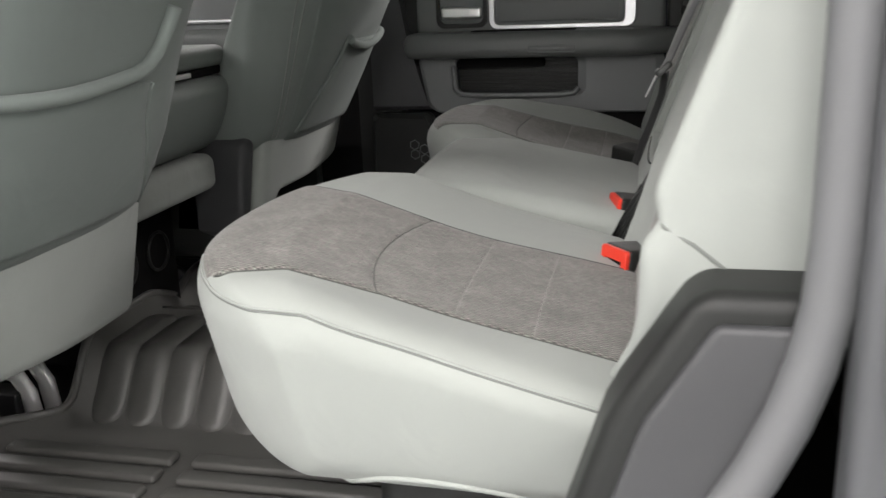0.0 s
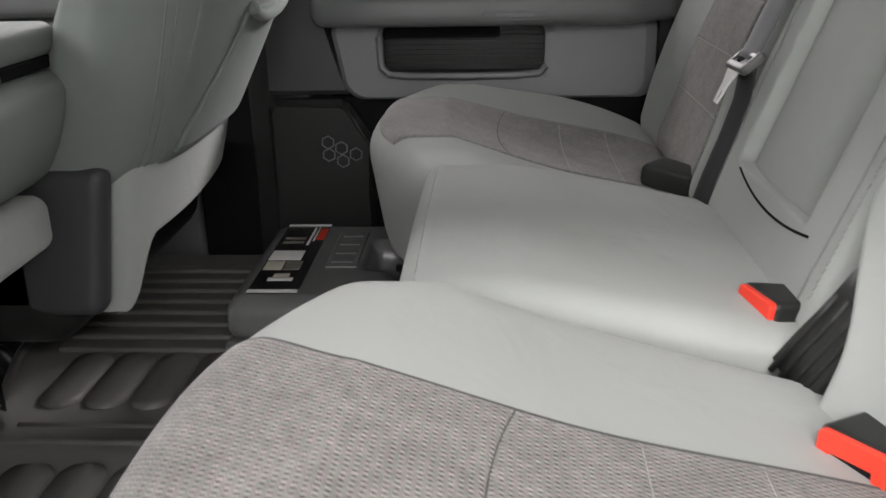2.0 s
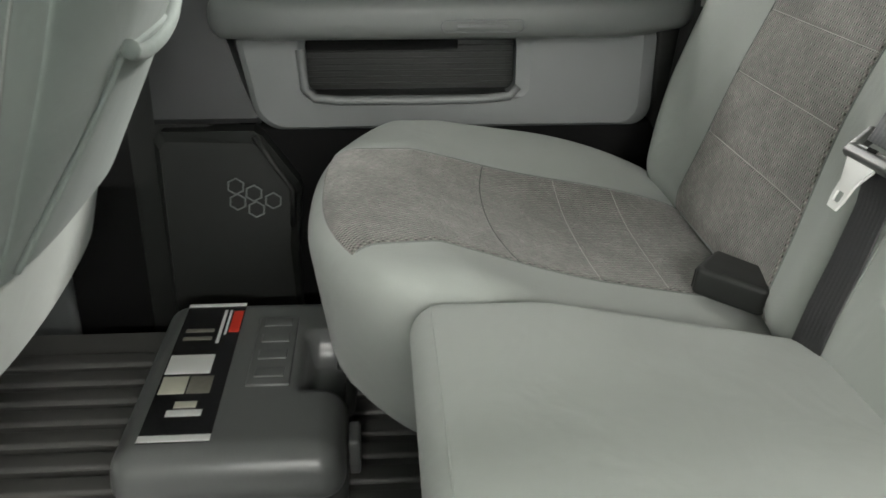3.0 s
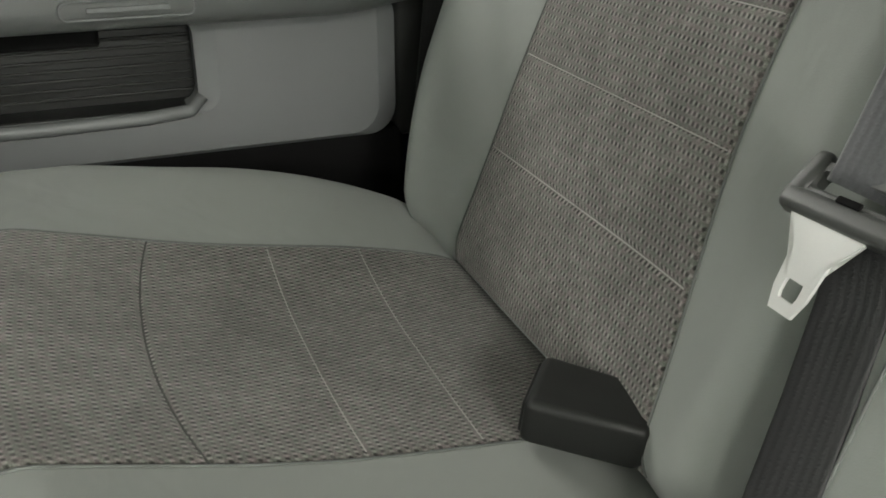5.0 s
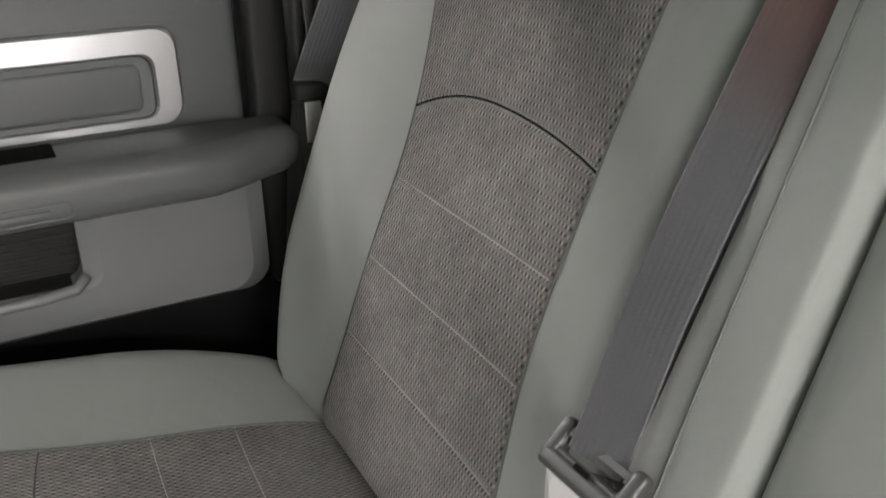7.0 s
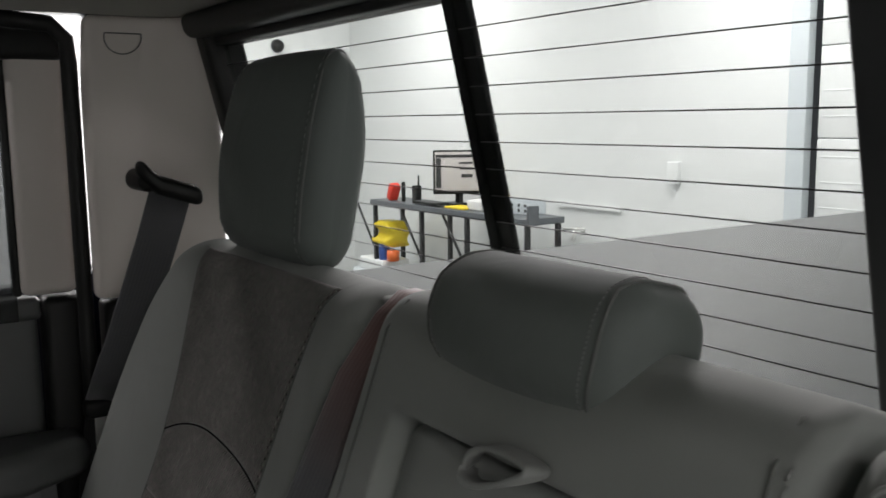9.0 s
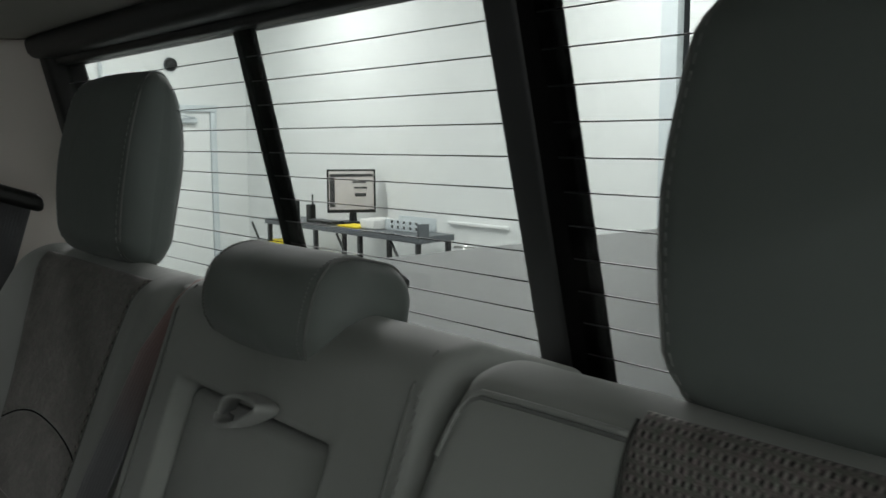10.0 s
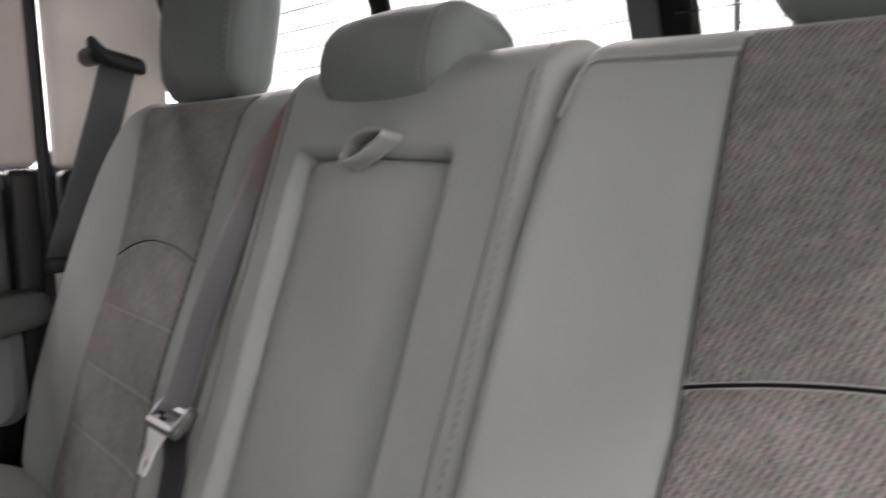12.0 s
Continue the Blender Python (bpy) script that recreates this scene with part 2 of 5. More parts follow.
SCREEN_DARK = glowing("lit_screen_dark_field", (0.03, 0.03, 0.03), 0.05)
TUBE = glowing("lamp_diffuser", (1, 0.98, 0.95), 3.0)


# ---- building blocks ----
def part(name, bm, mat, parent=None, label=""):
    """Links a bmesh as one smooth mesh object under a thing or part."""
    me = bpy.data.meshes.new(name)
    bm.to_mesh(me)
    bm.free()
    me.materials.append(mat)
    ob = new(name, me)
    ob.parent = parent
    if label:
        ob["label"] = label
    return ob


def thing(name, label, category, group="", kind=""):
    ob = new(name)
    ob.empty_display_size = 0.05
    return tagged(ob, label, category, group, kind)


def solo(name, bm, mat, label, category, group="", kind=""):
    """A thing that is one single mesh."""
    return tagged(part(name, bm, mat), label, category, group, kind)


def mesh(verts, faces, smooth=True, weld=0.0):
    bm = bmesh.new()
    vs = [bm.verts.new(v) for v in verts]
    for f in faces:
        if len(set(f)) > 2:
            try:
                bm.faces.new([vs[i] for i in f])
            except ValueError:
                pass
    if weld:
        bmesh.ops.remove_doubles(bm, verts=bm.verts, dist=weld)
    bmesh.ops.recalc_face_normals(bm, faces=bm.faces)
    for f in bm.faces:
        f.smooth = smooth
    return bm


def join(*bms):
    """One bmesh out of several."""
    out = bms[0]
    for b in bms[1:]:
        tmp = bpy.data.meshes.new("tmp")
        b.to_mesh(tmp)
        b.free()
        out.from_mesh(tmp)
        bpy.data.meshes.remove(tmp)
    return out


def moved(bm, m):
    bmesh.ops.transform(bm, matrix=m, verts=bm.verts)
    return bm


def axis_steps(h, r, k, m):
    arc = [h - r + r * math.tan(math.pi / 4 * i / k) for i in range(1, k + 1)]
    mid = [-(h - r) + 2 * (h - r) * i / m for i in range(m + 1)]
    return [-a for a in reversed(arc)] + mid + arc


class Pad:
    """A rounded, padded block with half sizes h and edge radius r, bent by warp(a, b, c). Its face c+ carries inserts and seams."""

    def __init__(self, h, r, warp):
        self.h, self.r, self.warp = h, r, warp

    def at(self, a, b, c, lift=0.0):
        p = (a, b, c)
        q = [max(-(h - self.r), min(h - self.r, x)) for x, h in zip(p, self.h)]
        d = Vector([x - y for x, y in zip(p, q)])
        n = d.normalized() if d.length > 1e-9 else Vector((0, 0, 1))
        s = Vector(q) + n * (self.r + lift)
        return Vector(self.warp(*s))

    def face(self, a, b, lift=0.0):
        return self.at(a, b, self.h[2], lift)

    def body(self, k=4, m=(8, 8, 4)):
        ax = [axis_steps(h, self.r, k, n) for h, n in zip(self.h, m)]
        verts, faces = [], []
        for fixed in range(3):
            u, v = [i for i in range(3) if i != fixed]
            for side in (-1, 1):
                start, nu, nv = len(verts), len(ax[u]), len(ax[v])
                for x in ax[u]:
                    for y in ax[v]:
                        p = [0, 0, 0]
                        p[u], p[v], p[fixed] = x, y, side * self.h[fixed]
                        verts.append(self.at(*p))
                for i in range(nu - 1):
                    for j in range(nv - 1):
                        k0 = start + i * nv + j
                        faces.append((k0, k0 + 1, k0 + nv + 1, k0 + nv))
        return mesh(verts, faces, True, 1e-5)

    def patch(self, left, right, b0, b1, nu=24, nv=30, lift=0.003, dips=()):
        """An insert on the face: from left(b) to right(b), rolled in at its edges, with sewn-in dips (b(s), depth, width)."""
        verts, faces, uvs = [], [], []
        for j in range(nv + 1):
            b = b0 + (b1 - b0) * j / nv
            la, ra = left(b), right(b)
            for i in range(nu + 1):
                near = [0.0, 0.0012, 0.0026, 0.0052]
                k = min(i, nu - i)
                s = near[k] / abs(ra - la) if k < 4 else 0.5 - (0.5 - near[3] / abs(ra - la)) * (nu / 2 - k) / (nu / 2 - 3)
                s = s if i <= nu / 2 else 1 - s
                a = la + (ra - la) * s
                e = min(1, min(s, 1 - s) * abs(ra - la) / 0.005, min(j / nv, 1 - j / nv) * abs(b1 - b0) / 0.008)
                up = -0.0042 + (lift * 0.6 + 0.0042) * math.sqrt(1 - (1 - e) ** 2)
                for dip, depth, wide in dips:
                    up -= depth * math.exp(-(((b - dip(s)) / wide) ** 2))
                verts.append(self.face(a, b, up))
                uvs.append((a, b))
        for j in range(nv):
            for i in range(nu):
                k0 = j * (nu + 1) + i
                faces.append((k0, k0 + 1, k0 + nu + 2, k0 + nu + 1))
        bm = bmesh.new()
        vs = [bm.verts.new(v) for v in verts]
        lay = bm.loops.layers.uv.new("cloth")
        for f in faces:
            fc = bm.faces.new([vs[i] for i in f])
            fc.smooth = True
            for lp, i in zip(fc.loops, f):
                lp[lay].uv = uvs[i]
        bm.normal_update()
        mid = self.face((left(b0) + right(b0)) / 2, (b0 + b1) / 2, 0.05) - self.face((left(b0) + right(b0)) / 2, (b0 + b1) / 2, 0.0)
        bm.faces.ensure_lookup_table()
        if bm.faces[len(bm.faces) // 2].normal.dot(mid) < 0:
            bmesh.ops.reverse_faces(bm, faces=bm.faces)
        return bm

    def line(self, path, lift=0.0):
        return [self.face(a, b, lift) for a, b in path]


def tube(points, r, sides=8, closed=False, flat=1.0):
    """A round cord along points."""
    pts = [Vector(p) for p in points]
    n = len(pts)
    rings, faces = [], []
    side = None
    for i, p in enumerate(pts):
        a, b = (pts[(i - 1) % n], pts[(i + 1) % n]) if closed else (pts[max(i - 1, 0)], pts[min(i + 1, n - 1)])
        t = (b - a).normalized()
        if side is None:
            side = t.cross(Vector((0, 0, 1)) if abs(t.z) < 0.9 else Vector((1, 0, 0))).normalized()
        else:
            side = (side - t * side.dot(t)).normalized()
        up = t.cross(side)
        rings.append([p + side * math.cos(w) * r + up * math.sin(w) * r * flat for w in [2 * math.pi * k / sides for k in range(sides)]])
    verts = [v for ring in rings for v in ring]
    for i in range(n if closed else n - 1):
        for k in range(sides):
            i2 = (i + 1) % n
            faces.append((i * sides + k, i * sides + (k + 1) % sides, i2 * sides + (k + 1) % sides, i2 * sides + k))
    if not closed:
        faces.append(tuple(range(sides)))
        faces.append(tuple((n - 1) * sides + k for k in range(sides)))
    return mesh(verts, faces)


def ribbon(points, across, width, thick=0.0014, taper=None):
    """A strap along points, with its width along the vectors across."""
    verts, uvs, faces = [], [], []
    pts = [Vector(p) for p in points]
    n, run = len(pts), 0.0
    lanes = [-0.5, -0.46, -0.2, 0.2, 0.46, 0.5]
    for i, p in enumerate(pts):
        run += (p - pts[i - 1]).length if i else 0
        t = (pts[min(i + 1, n - 1)] - pts[max(i - 1, 0)]).normalized()
        w = Vector(across[i] if isinstance(across, list) else across)
        w = (w - t * w.dot(t)).normalized()
        nrm = w.cross(t).normalized()
        wd = width * (taper[i] if taper else 1)
        for s in lanes:
            h = thick / 2 * (0.35 if abs(s) == 0.5 else 1)
            verts.append(p + w * s * wd + nrm * h)
            uvs.append((s * wd, run))
        for s in reversed(lanes):
            h = thick / 2 * (0.35 if abs(s) == 0.5 else 1)
            verts.append(p + w * s * wd - nrm * h)
            uvs.append((s * wd, run))
    m = len(lanes) * 2
    for i in range(n - 1):
        for k in range(m):
            faces.append((i * m + k, i * m + (k + 1) % m, (i + 1) * m + (k + 1) % m, (i + 1) * m + k))
    faces.append(tuple(range(m)))
    faces.append(tuple((n - 1) * m + k for k in range(m)))
    bm = bmesh.new()
    vs = [bm.verts.new(v) for v in verts]
    lay = bm.loops.layers.uv.new("cloth")
    for f in faces:
        fc = bm.faces.new([vs[i] for i in f])
        fc.smooth = True
        for lp, i in zip(fc.loops, f):
            lp[lay].uv = uvs[i]
    bmesh.ops.recalc_face_normals(bm, faces=bm.faces)
    return bm


def box(x0, x1, y0, y1, z0, z1, r=0.004, warp=None, k=2, m=(2, 2, 2)):
    """A block with rounded edges between two corners."""
    h = ((x1 - x0) / 2, (y1 - y0) / 2, (z1 - z0) / 2)
    r = min(r, min(h) * 0.98)
    cx, cy, cz = (x0 + x1) / 2, (y0 + y1) / 2, (z0 + z1) / 2
    base = lambda a, b, c: (cx + a, cy + b, cz + c)
    return Pad(h, r, (lambda a, b, c: warp(*base(a, b, c))) if warp else base).body(k, m)


def slab(outline, axis, d0, d1, bevel=0.003):
    """A plate with the given outline (pairs), pushed from d0 to d1 along axis 0, 1 or 2; the other two axes take the pairs in order."""
    n = len(outline)
    cx, cy = sum(p[0] for p in outline) / n, sum(p[1] for p in outline) / n

    def put(p, d):
        v = [0, 0, 0]
        u, w = [i for i in range(3) if i != axis]
        v[u], v[w], v[axis] = p[0], p[1], d
        return v

    def shrunk(e):
        out = []
        for p in outline:
            dx, dy = cx - p[0], cy - p[1]
            ln = math.hypot(dx, dy) or 1
            out.append((p[0] + dx / ln * e, p[1] + dy / ln * e))
        return out

    s = 1 if d1 > d0 else -1
    rows = [(shrunk(bevel), d0), (outline, d0 + s * bevel), (outline, d1 - s * bevel), (shrunk(bevel), d1)]
    verts = [put(p, d) for ring, d in rows for p in ring]
    faces = [(r * n + i, r * n + (i + 1) % n, (r + 1) * n + (i + 1) % n, (r + 1) * n + i) for r in range(3) for i in range(n)]
    faces += [tuple(range(n)), tuple(3 * n + i for i in range(n))]
    return mesh(verts, faces, False)


def round_rect(u0, u1, v0, v1, r, k=5):
    pts = []
    for cu, cv, a0 in ((u1 - r, v1 - r, 0), (u0 + r, v1 - r, 90), (u0 + r, v0 + r, 180), (u1 - r, v0 + r, 270)):
        for i in range(k + 1):
            a = radians(a0 + 90 * i / k)
            pts.append((cu + r * math.cos(a), cv + r * math.sin(a)))
    return pts


def frame_plate(outer, inner, axis, d0, d1):
    """A flat ring between two outlines with the same count of points."""
    n = len(outer)

    def put(p, d):
        v = [0, 0, 0]
        u, w = [i for i in range(3) if i != axis]
        v[u], v[w], v[axis] = p[0], p[1], d
        return v

    mid_o = [((o[0] * 0.9 + i[0] * 0.1), (o[1] * 0.9 + i[1] * 0.1)) for o, i in zip(outer, inner)]
    mid_i = [((o[0] * 0.1 + i[0] * 0.9), (o[1] * 0.1 + i[1] * 0.9)) for o, i in zip(outer, inner)]
    rows = [(outer, d0), (outer, d0 + (d1 - d0) * 0.8), (mid_o, d1), (mid_i, d1), (inner, d0 + (d1 - d0) * 0.8), (inner, d0)]
    verts = [put(p, d) for ring, d in rows for p in ring]
    faces = [(r * n + i, r * n + (i + 1) % n, ((r + 1) % 6) * n + (i + 1) % n, ((r + 1) % 6) * n + i) for r in range(6) for i in range(n)]
    return mesh(verts, faces, False)


def smooth01(x):
    x = max(0.0, min(1.0, x))
    return x * x * (3 - 2 * x)

# ---- workshop ----
GROUND, CEIL, WX0, WX1, WY0, WY1 = -0.82, 2.75, -8.0, 5.0, -6.5, 8.5


def structure(name, bm, mat, label):
    return tagged(part(name, bm, mat), label, name.split("_")[0], "", "structure")


structure("floor", box(WX0 - 0.2, WX1 + 0.2, WY0 - 0.2, WY1 + 0.2, GROUND - 0.15, GROUND, 0.01), FLOOR, "grey sealed concrete workshop floor")
structure("ceiling", box(WX0 - 0.2, WX1 + 0.2, WY0 - 0.2, WY1 + 0.2, CEIL, CEIL + 0.15, 0.01), WALL, "white painted workshop ceiling")
structure("wall_north", box(WX1, WX1 + 0.15, 2.965, WY1, GROUND, CEIL, 0.01), WALL, "white painted workshop wall behind the truck")
structure("wall_north_lintel", box(WX1, WX1 + 0.15, -2.2, 2.960, 2.15, CEIL, 0.01), WALL, "white painted wall above the roller door")
structure("wall_north_far", box(WX1, WX1 + 0.15, WY0, -2.205, GROUND, CEIL, 0.01), WALL, "white painted workshop wall")
structure("wall_east", box(WX0, WX1 + 0.15, WY1 + 0.002, WY1 + 0.15, GROUND, CEIL, 0.01), WALL, "white painted workshop side wall")
structure("wall_west", box(WX0, WX1 + 0.15, WY0 - 0.15, WY0 - 0.002, GROUND, CEIL, 0.01), WALL, "white painted workshop side wall")
structure("wall_south", box(WX0 - 0.15, WX0 - 0.002, WY0, WY1, GROUND, CEIL, 0.01), WALL, "white painted workshop wall ahead of the truck")

# Unseen fixtures made up to go with the lamps above.
for lx, ly, power in LAMPS:
    fix = thing("ceiling_light", "unseen white ceiling light with lit diffuser, placed to balance the light", "lamp", "workshop ceiling lights")
    part("housing", box(lx - 1.22, lx + 1.22, ly - 0.27, ly + 0.27, 2.730, 2.745, 0.004), WALL, fix)
    part("diffuser", box(lx - 1.18, lx + 1.18, ly - 0.24, ly + 0.24, 2.715, 2.729, 0.003), TUBE, fix, "lit white diffuser")


def roller_door():
    t = thing("roller_door", "closed white sectional roller door with ribbed panels and a window", "door", kind="structure")
    z = GROUND + 0.01
    while z < 2.1:
        part("panel", box(WX1 + 0.03, WX1 + 0.07, -2.19, 2.80, z, min(z + 0.53, 2.14), 0.006), WALL, t)
        for k in (0.12, 0.27, 0.42):
            if z + k < 2.1:
                part("rib", box(WX1 + 0.0275, WX1 + 0.034, -2.15, 2.78, z + k, z + k + 0.010, 0.003), WALL, t)
        z += 0.536
    part("track", box(WX1 - 0.05, WX1 + 0.02, 2.83, 2.955, GROUND, 2.2, 0.006), WALL_GREY, t, "pale grey door track post")
    part("window_pane", slab(round_rect(1.55, 2.33, 0.49, 0.74, 0.04), 0, WX1 + 0.01, WX1 + 0.021), WALL_GREY, t, "frosted grey window")
    part("window_frame", frame_plate(round_rect(1.52, 2.36, 0.46, 0.77, 0.06), round_rect(1.55, 2.33, 0.49, 0.74, 0.04), 0, WX1 + 0.021, WX1 + 0.004), WALL, t)
    part("bottom_bar", box(WX1 - 0.01, WX1 + 0.03, -2.1, 2.40, 0.43, 0.46, 0.004), WALL, t)


roller_door()


def workshop_door():
    x1 = 4.55
    x0, zt, y = x1 - 0.90, 1.225, WY1
    t = thing("door_1", "closed white steel door with a closer in the side wall", "door", kind="structure")
    part("leaf", box(x0, x1, y - 0.035, y - 0.005, GROUND + 0.01, zt, 0.004), WALL, t)
    part("frame_head", box(x0 - 0.08, x1 + 0.08, y - 0.07, y, zt + 0.003, zt + 0.075, 0.005), WALL_GREY, t)
    part("frame_jamb", box(x1 + 0.003, x1 + 0.07, y - 0.06, y, GROUND, zt, 0.005), WALL_GREY, t)
    part("frame_jamb", box(x0 - 0.07, x0 - 0.003, y - 0.06, y, GROUND, zt, 0.005), WALL_GREY, t)
    cl = part("closer", box(x1 - 0.42, x1 - 0.16, y - 0.10, y - 0.04, zt - 0.12, zt - 0.06, 0.015), WALL_GREY, t, "grey door closer")
    part("closer_arm", tube([(x1 - 0.2, y - 0.1, zt - 0.06), (x1 - 0.45, y - 0.2, zt - 0.03), (x1 - 0.6, y - 0.06, zt)], 0.008), WALL_GREY, cl)


workshop_door()

# ---- cab shell ----
ROOF = 1.055


def cab():
    t = thing("pickup_cab", "dark blue crew cab pickup truck with open rear door", "truck")

    def skin(x0, x1, y0, y1, z0, z1, r=0.01):
        return box(x0, x1, y0, y1, z0, z1, r)

    part("roof", box(-1.25, 0.74, -0.80, 0.80, ROOF + 0.035, ROOF + 0.06, 0.012), PAINT, t)
    part("headliner", box(-1.2, 0.645, -0.77, 0.77, ROOF, ROOF + 0.03, 0.012), HEADLINER, t, "grey cloth headliner")
    part("cab_floor", box(-1.9, 0.75, -0.86, 0.86, -0.08, -0.02, 0.01), CARPET, t, "black carpeted floor")
    part("back_wall", box(0.665, 0.70, -0.86, 0.86, -0.02, 0.735, 0.008), CARPET, t, "black carpeted back wall")
    part("outer_back", box(0.705, 0.73, -0.88, 0.88, -0.25, 0.735, 0.008), PAINT, t)
    for s in (-1, 1):
        part("rear_corner_panel", box(0.47 if s > 0 else 0.562, 0.735, s * 0.90 - 0.04, s * 0.90 + 0.04, -0.3, 0.735, 0.02), PAINT, t)
        part("rear_roof_pillar", box(0.48, 0.62, s * 0.84 - 0.03, s * 0.84 + 0.03, 0.738, 1.09, 0.02), PAINT, t)
        part("sill", box(-1.7, 0.5, s * 0.88 - 0.05, s * 0.88 + 0.05, -0.3, -0.03, 0.02), PAINT, t)
        part("front_roof_pillar", tube([(-1.25, s * 0.76, 1.10), (-1.75, s * 0.82, 0.74)], 0.045), PAINT, t)
        part("centre_pillar", box(-0.36, -0.23, s * 0.86 - 0.03, s * 0.86 + 0.03, -0.02, 1.06, 0.015), PLASTIC, t)
        part("roof_rail", box(-1.25, 0.5, s * 0.80 - 0.035, s * 0.80 + 0.035, 1.058, 1.10, 0.02), PAINT, t)
    part("front_door", box(-1.7, -0.362, 0.862, 0.94, -0.25, 0.74, 0.02), PAINT, t)
    part("front_door", box(-1.7, -0.38, -0.94, -0.86, -0.25, 0.74, 0.02), PAINT, t)
    part("rear_door_skin", box(-0.36, 0.465, 0.875, 0.955, -0.25, 0.715, 0.02), PAINT, t)
    part("window_post", box(0.384, 0.452, 0.832, 0.868, 0.712, 1.04, 0.012), PILLAR, t, "pale door window frame")
    part("window_seal", box(0.376, 0.386, 0.842, 0.862, 0.712, 1.04, 0.004), PLASTIC, t, "black window seal")
    part("window_rail", box(-0.36, 0.452, 0.825, 0.87, 1.005, 1.045, 0.01), PLASTIC, t)
    part("bonnet", box(-3.0, -1.75, -0.9, 0.9, 0.2, 0.70, 0.05), PAINT, t)
    part("dashboard", box(-1.75, -1.3, -0.84, 0.84, 0.15, 0.62, 0.08), PLASTIC, t, "black dashboard")
    part("side_glass", box(-0.23, 0.380, 0.845, 0.849, 0.68, 1.02, 0.001), PRIVACY, t, "clear side window").visible_shadow = False
    part("side_glass", box(-1.62, -0.38, 0.845, 0.849, 0.70, 1.07, 0.001), GLASS, t, "clear side window").visible_shadow = False
    part("windscreen", slab([(-0.8, 0.0), (0.8, 0.0), (0.74, 1.0), (-0.74, 1.0)], 0, 0, 0.004, 0.001), GLASS, t, "clear windscreen").visible_shadow = False
    ws = t.children[-1]
    ws.data.transform(Matrix.Translation((-1.78, 0, 0.68)) @ Matrix.Rotation(radians(50), 4, "Y") @ Matrix.Diagonal((1, 1, 0.66, 1)))
    # bed with its cover
    part("bed_cover", box(0.80, 2.49, -0.90, 0.94, 0.655, 0.680, 0.01), COVER, t, "grey vinyl bed cover")
    for s in (-1, 1):
        part("bed_side", box(0.76, 2.58, s * 0.95 - 0.04, s * 0.95 + 0.04, -0.25, 0.652, 0.02), PAINT, t)
        for wx in (-2.3, 1.5):
            part("wheel", moved(tube([(0, -0.12, 0), (0, 0.12, 0)], 0.38, 28), Matrix.Translation((wx, s * 0.84, GROUND + 0.38))), RUBBER, t, "black tyre")
    part("tailgate", box(2.50, 2.58, -0.90, 0.90, -0.2, 0.652, 0.02), PAINT, t)
    part("bed_floor", box(0.76, 2.50, -0.90, 0.90, -0.3, -0.2, 0.01), PAINT, t)
    part("underbody", box(-3.0, 2.3, -0.5, 0.5, -0.55, -0.31, 0.02), BLACK_STEEL, t)
    return t


cab()


def glass_x(z):
    """The rear window leans: its place at height z."""
    return 0.668 - 0.24 * (z - 0.78)


def rear_window():
    t = thing("rear_window", "sliding rear window with heater wires in black frames", "window", kind="structure")

    def lean(x, y, z):
        return (x + glass_x(z) - 0.62, y, z)

    for y0, y1, dx in ((-0.640, -0.160, 0.0), (-0.160, 0.206, 0.003), (0.206, 0.690, 0.0)):
        part("pane", box(0.612 + dx, 0.616 + dx, y0, y1, 0.72, 1.03, 0.001, lean), TINTED, t).visible_shadow = False
        for i in range(11):
            z = 0.9955 - 0.0216 * i
            part("heater_wire", tube([lean(0.6105 + dx, y0 + 0.004, z), lean(0.6105 + dx, y1 - 0.004, z)], 0.00055, 5), BLACK_STEEL, t)
    part("post", box(0.616, 0.623, 0.188, 0.224, 0.70, 1.035, 0.004, lean), PLASTIC, t, "black window post")
    part("post", box(0.610, 0.620, -0.147, -0.117, 0.70, 1.035, 0.004, lean), COVER_GREY, t, "dark grey window post")
    part("post_channel", box(0.612, 0.624, -0.176, -0.143, 0.70, 1.035, 0.004, lean), GAP, t, "black slider channel")
    part("header", box(0.575, 0.64, -0.66, 0.71, 1.027, 1.054, 0.010, lean), PLASTIC, t, "black window header trim")
    part("header_lip", box(0.602, 0.632, -0.65, 0.70, 1.019, 1.029, 0.003, lean), PLASTIC, t)
    part("sill", box(0.60, 0.66, -0.66, 0.71, 0.70, 0.735, 0.008, lean), PLASTIC, t)
    for s in (-1, 1):
        part("side_frame", box(0.59, 0.64, 0.025 + s * 0.672 - 0.017, 0.025 + s * 0.672 + 0.017, 0.70, 1.04, 0.008, lean), PLASTIC, t)
    return t


rear_window()


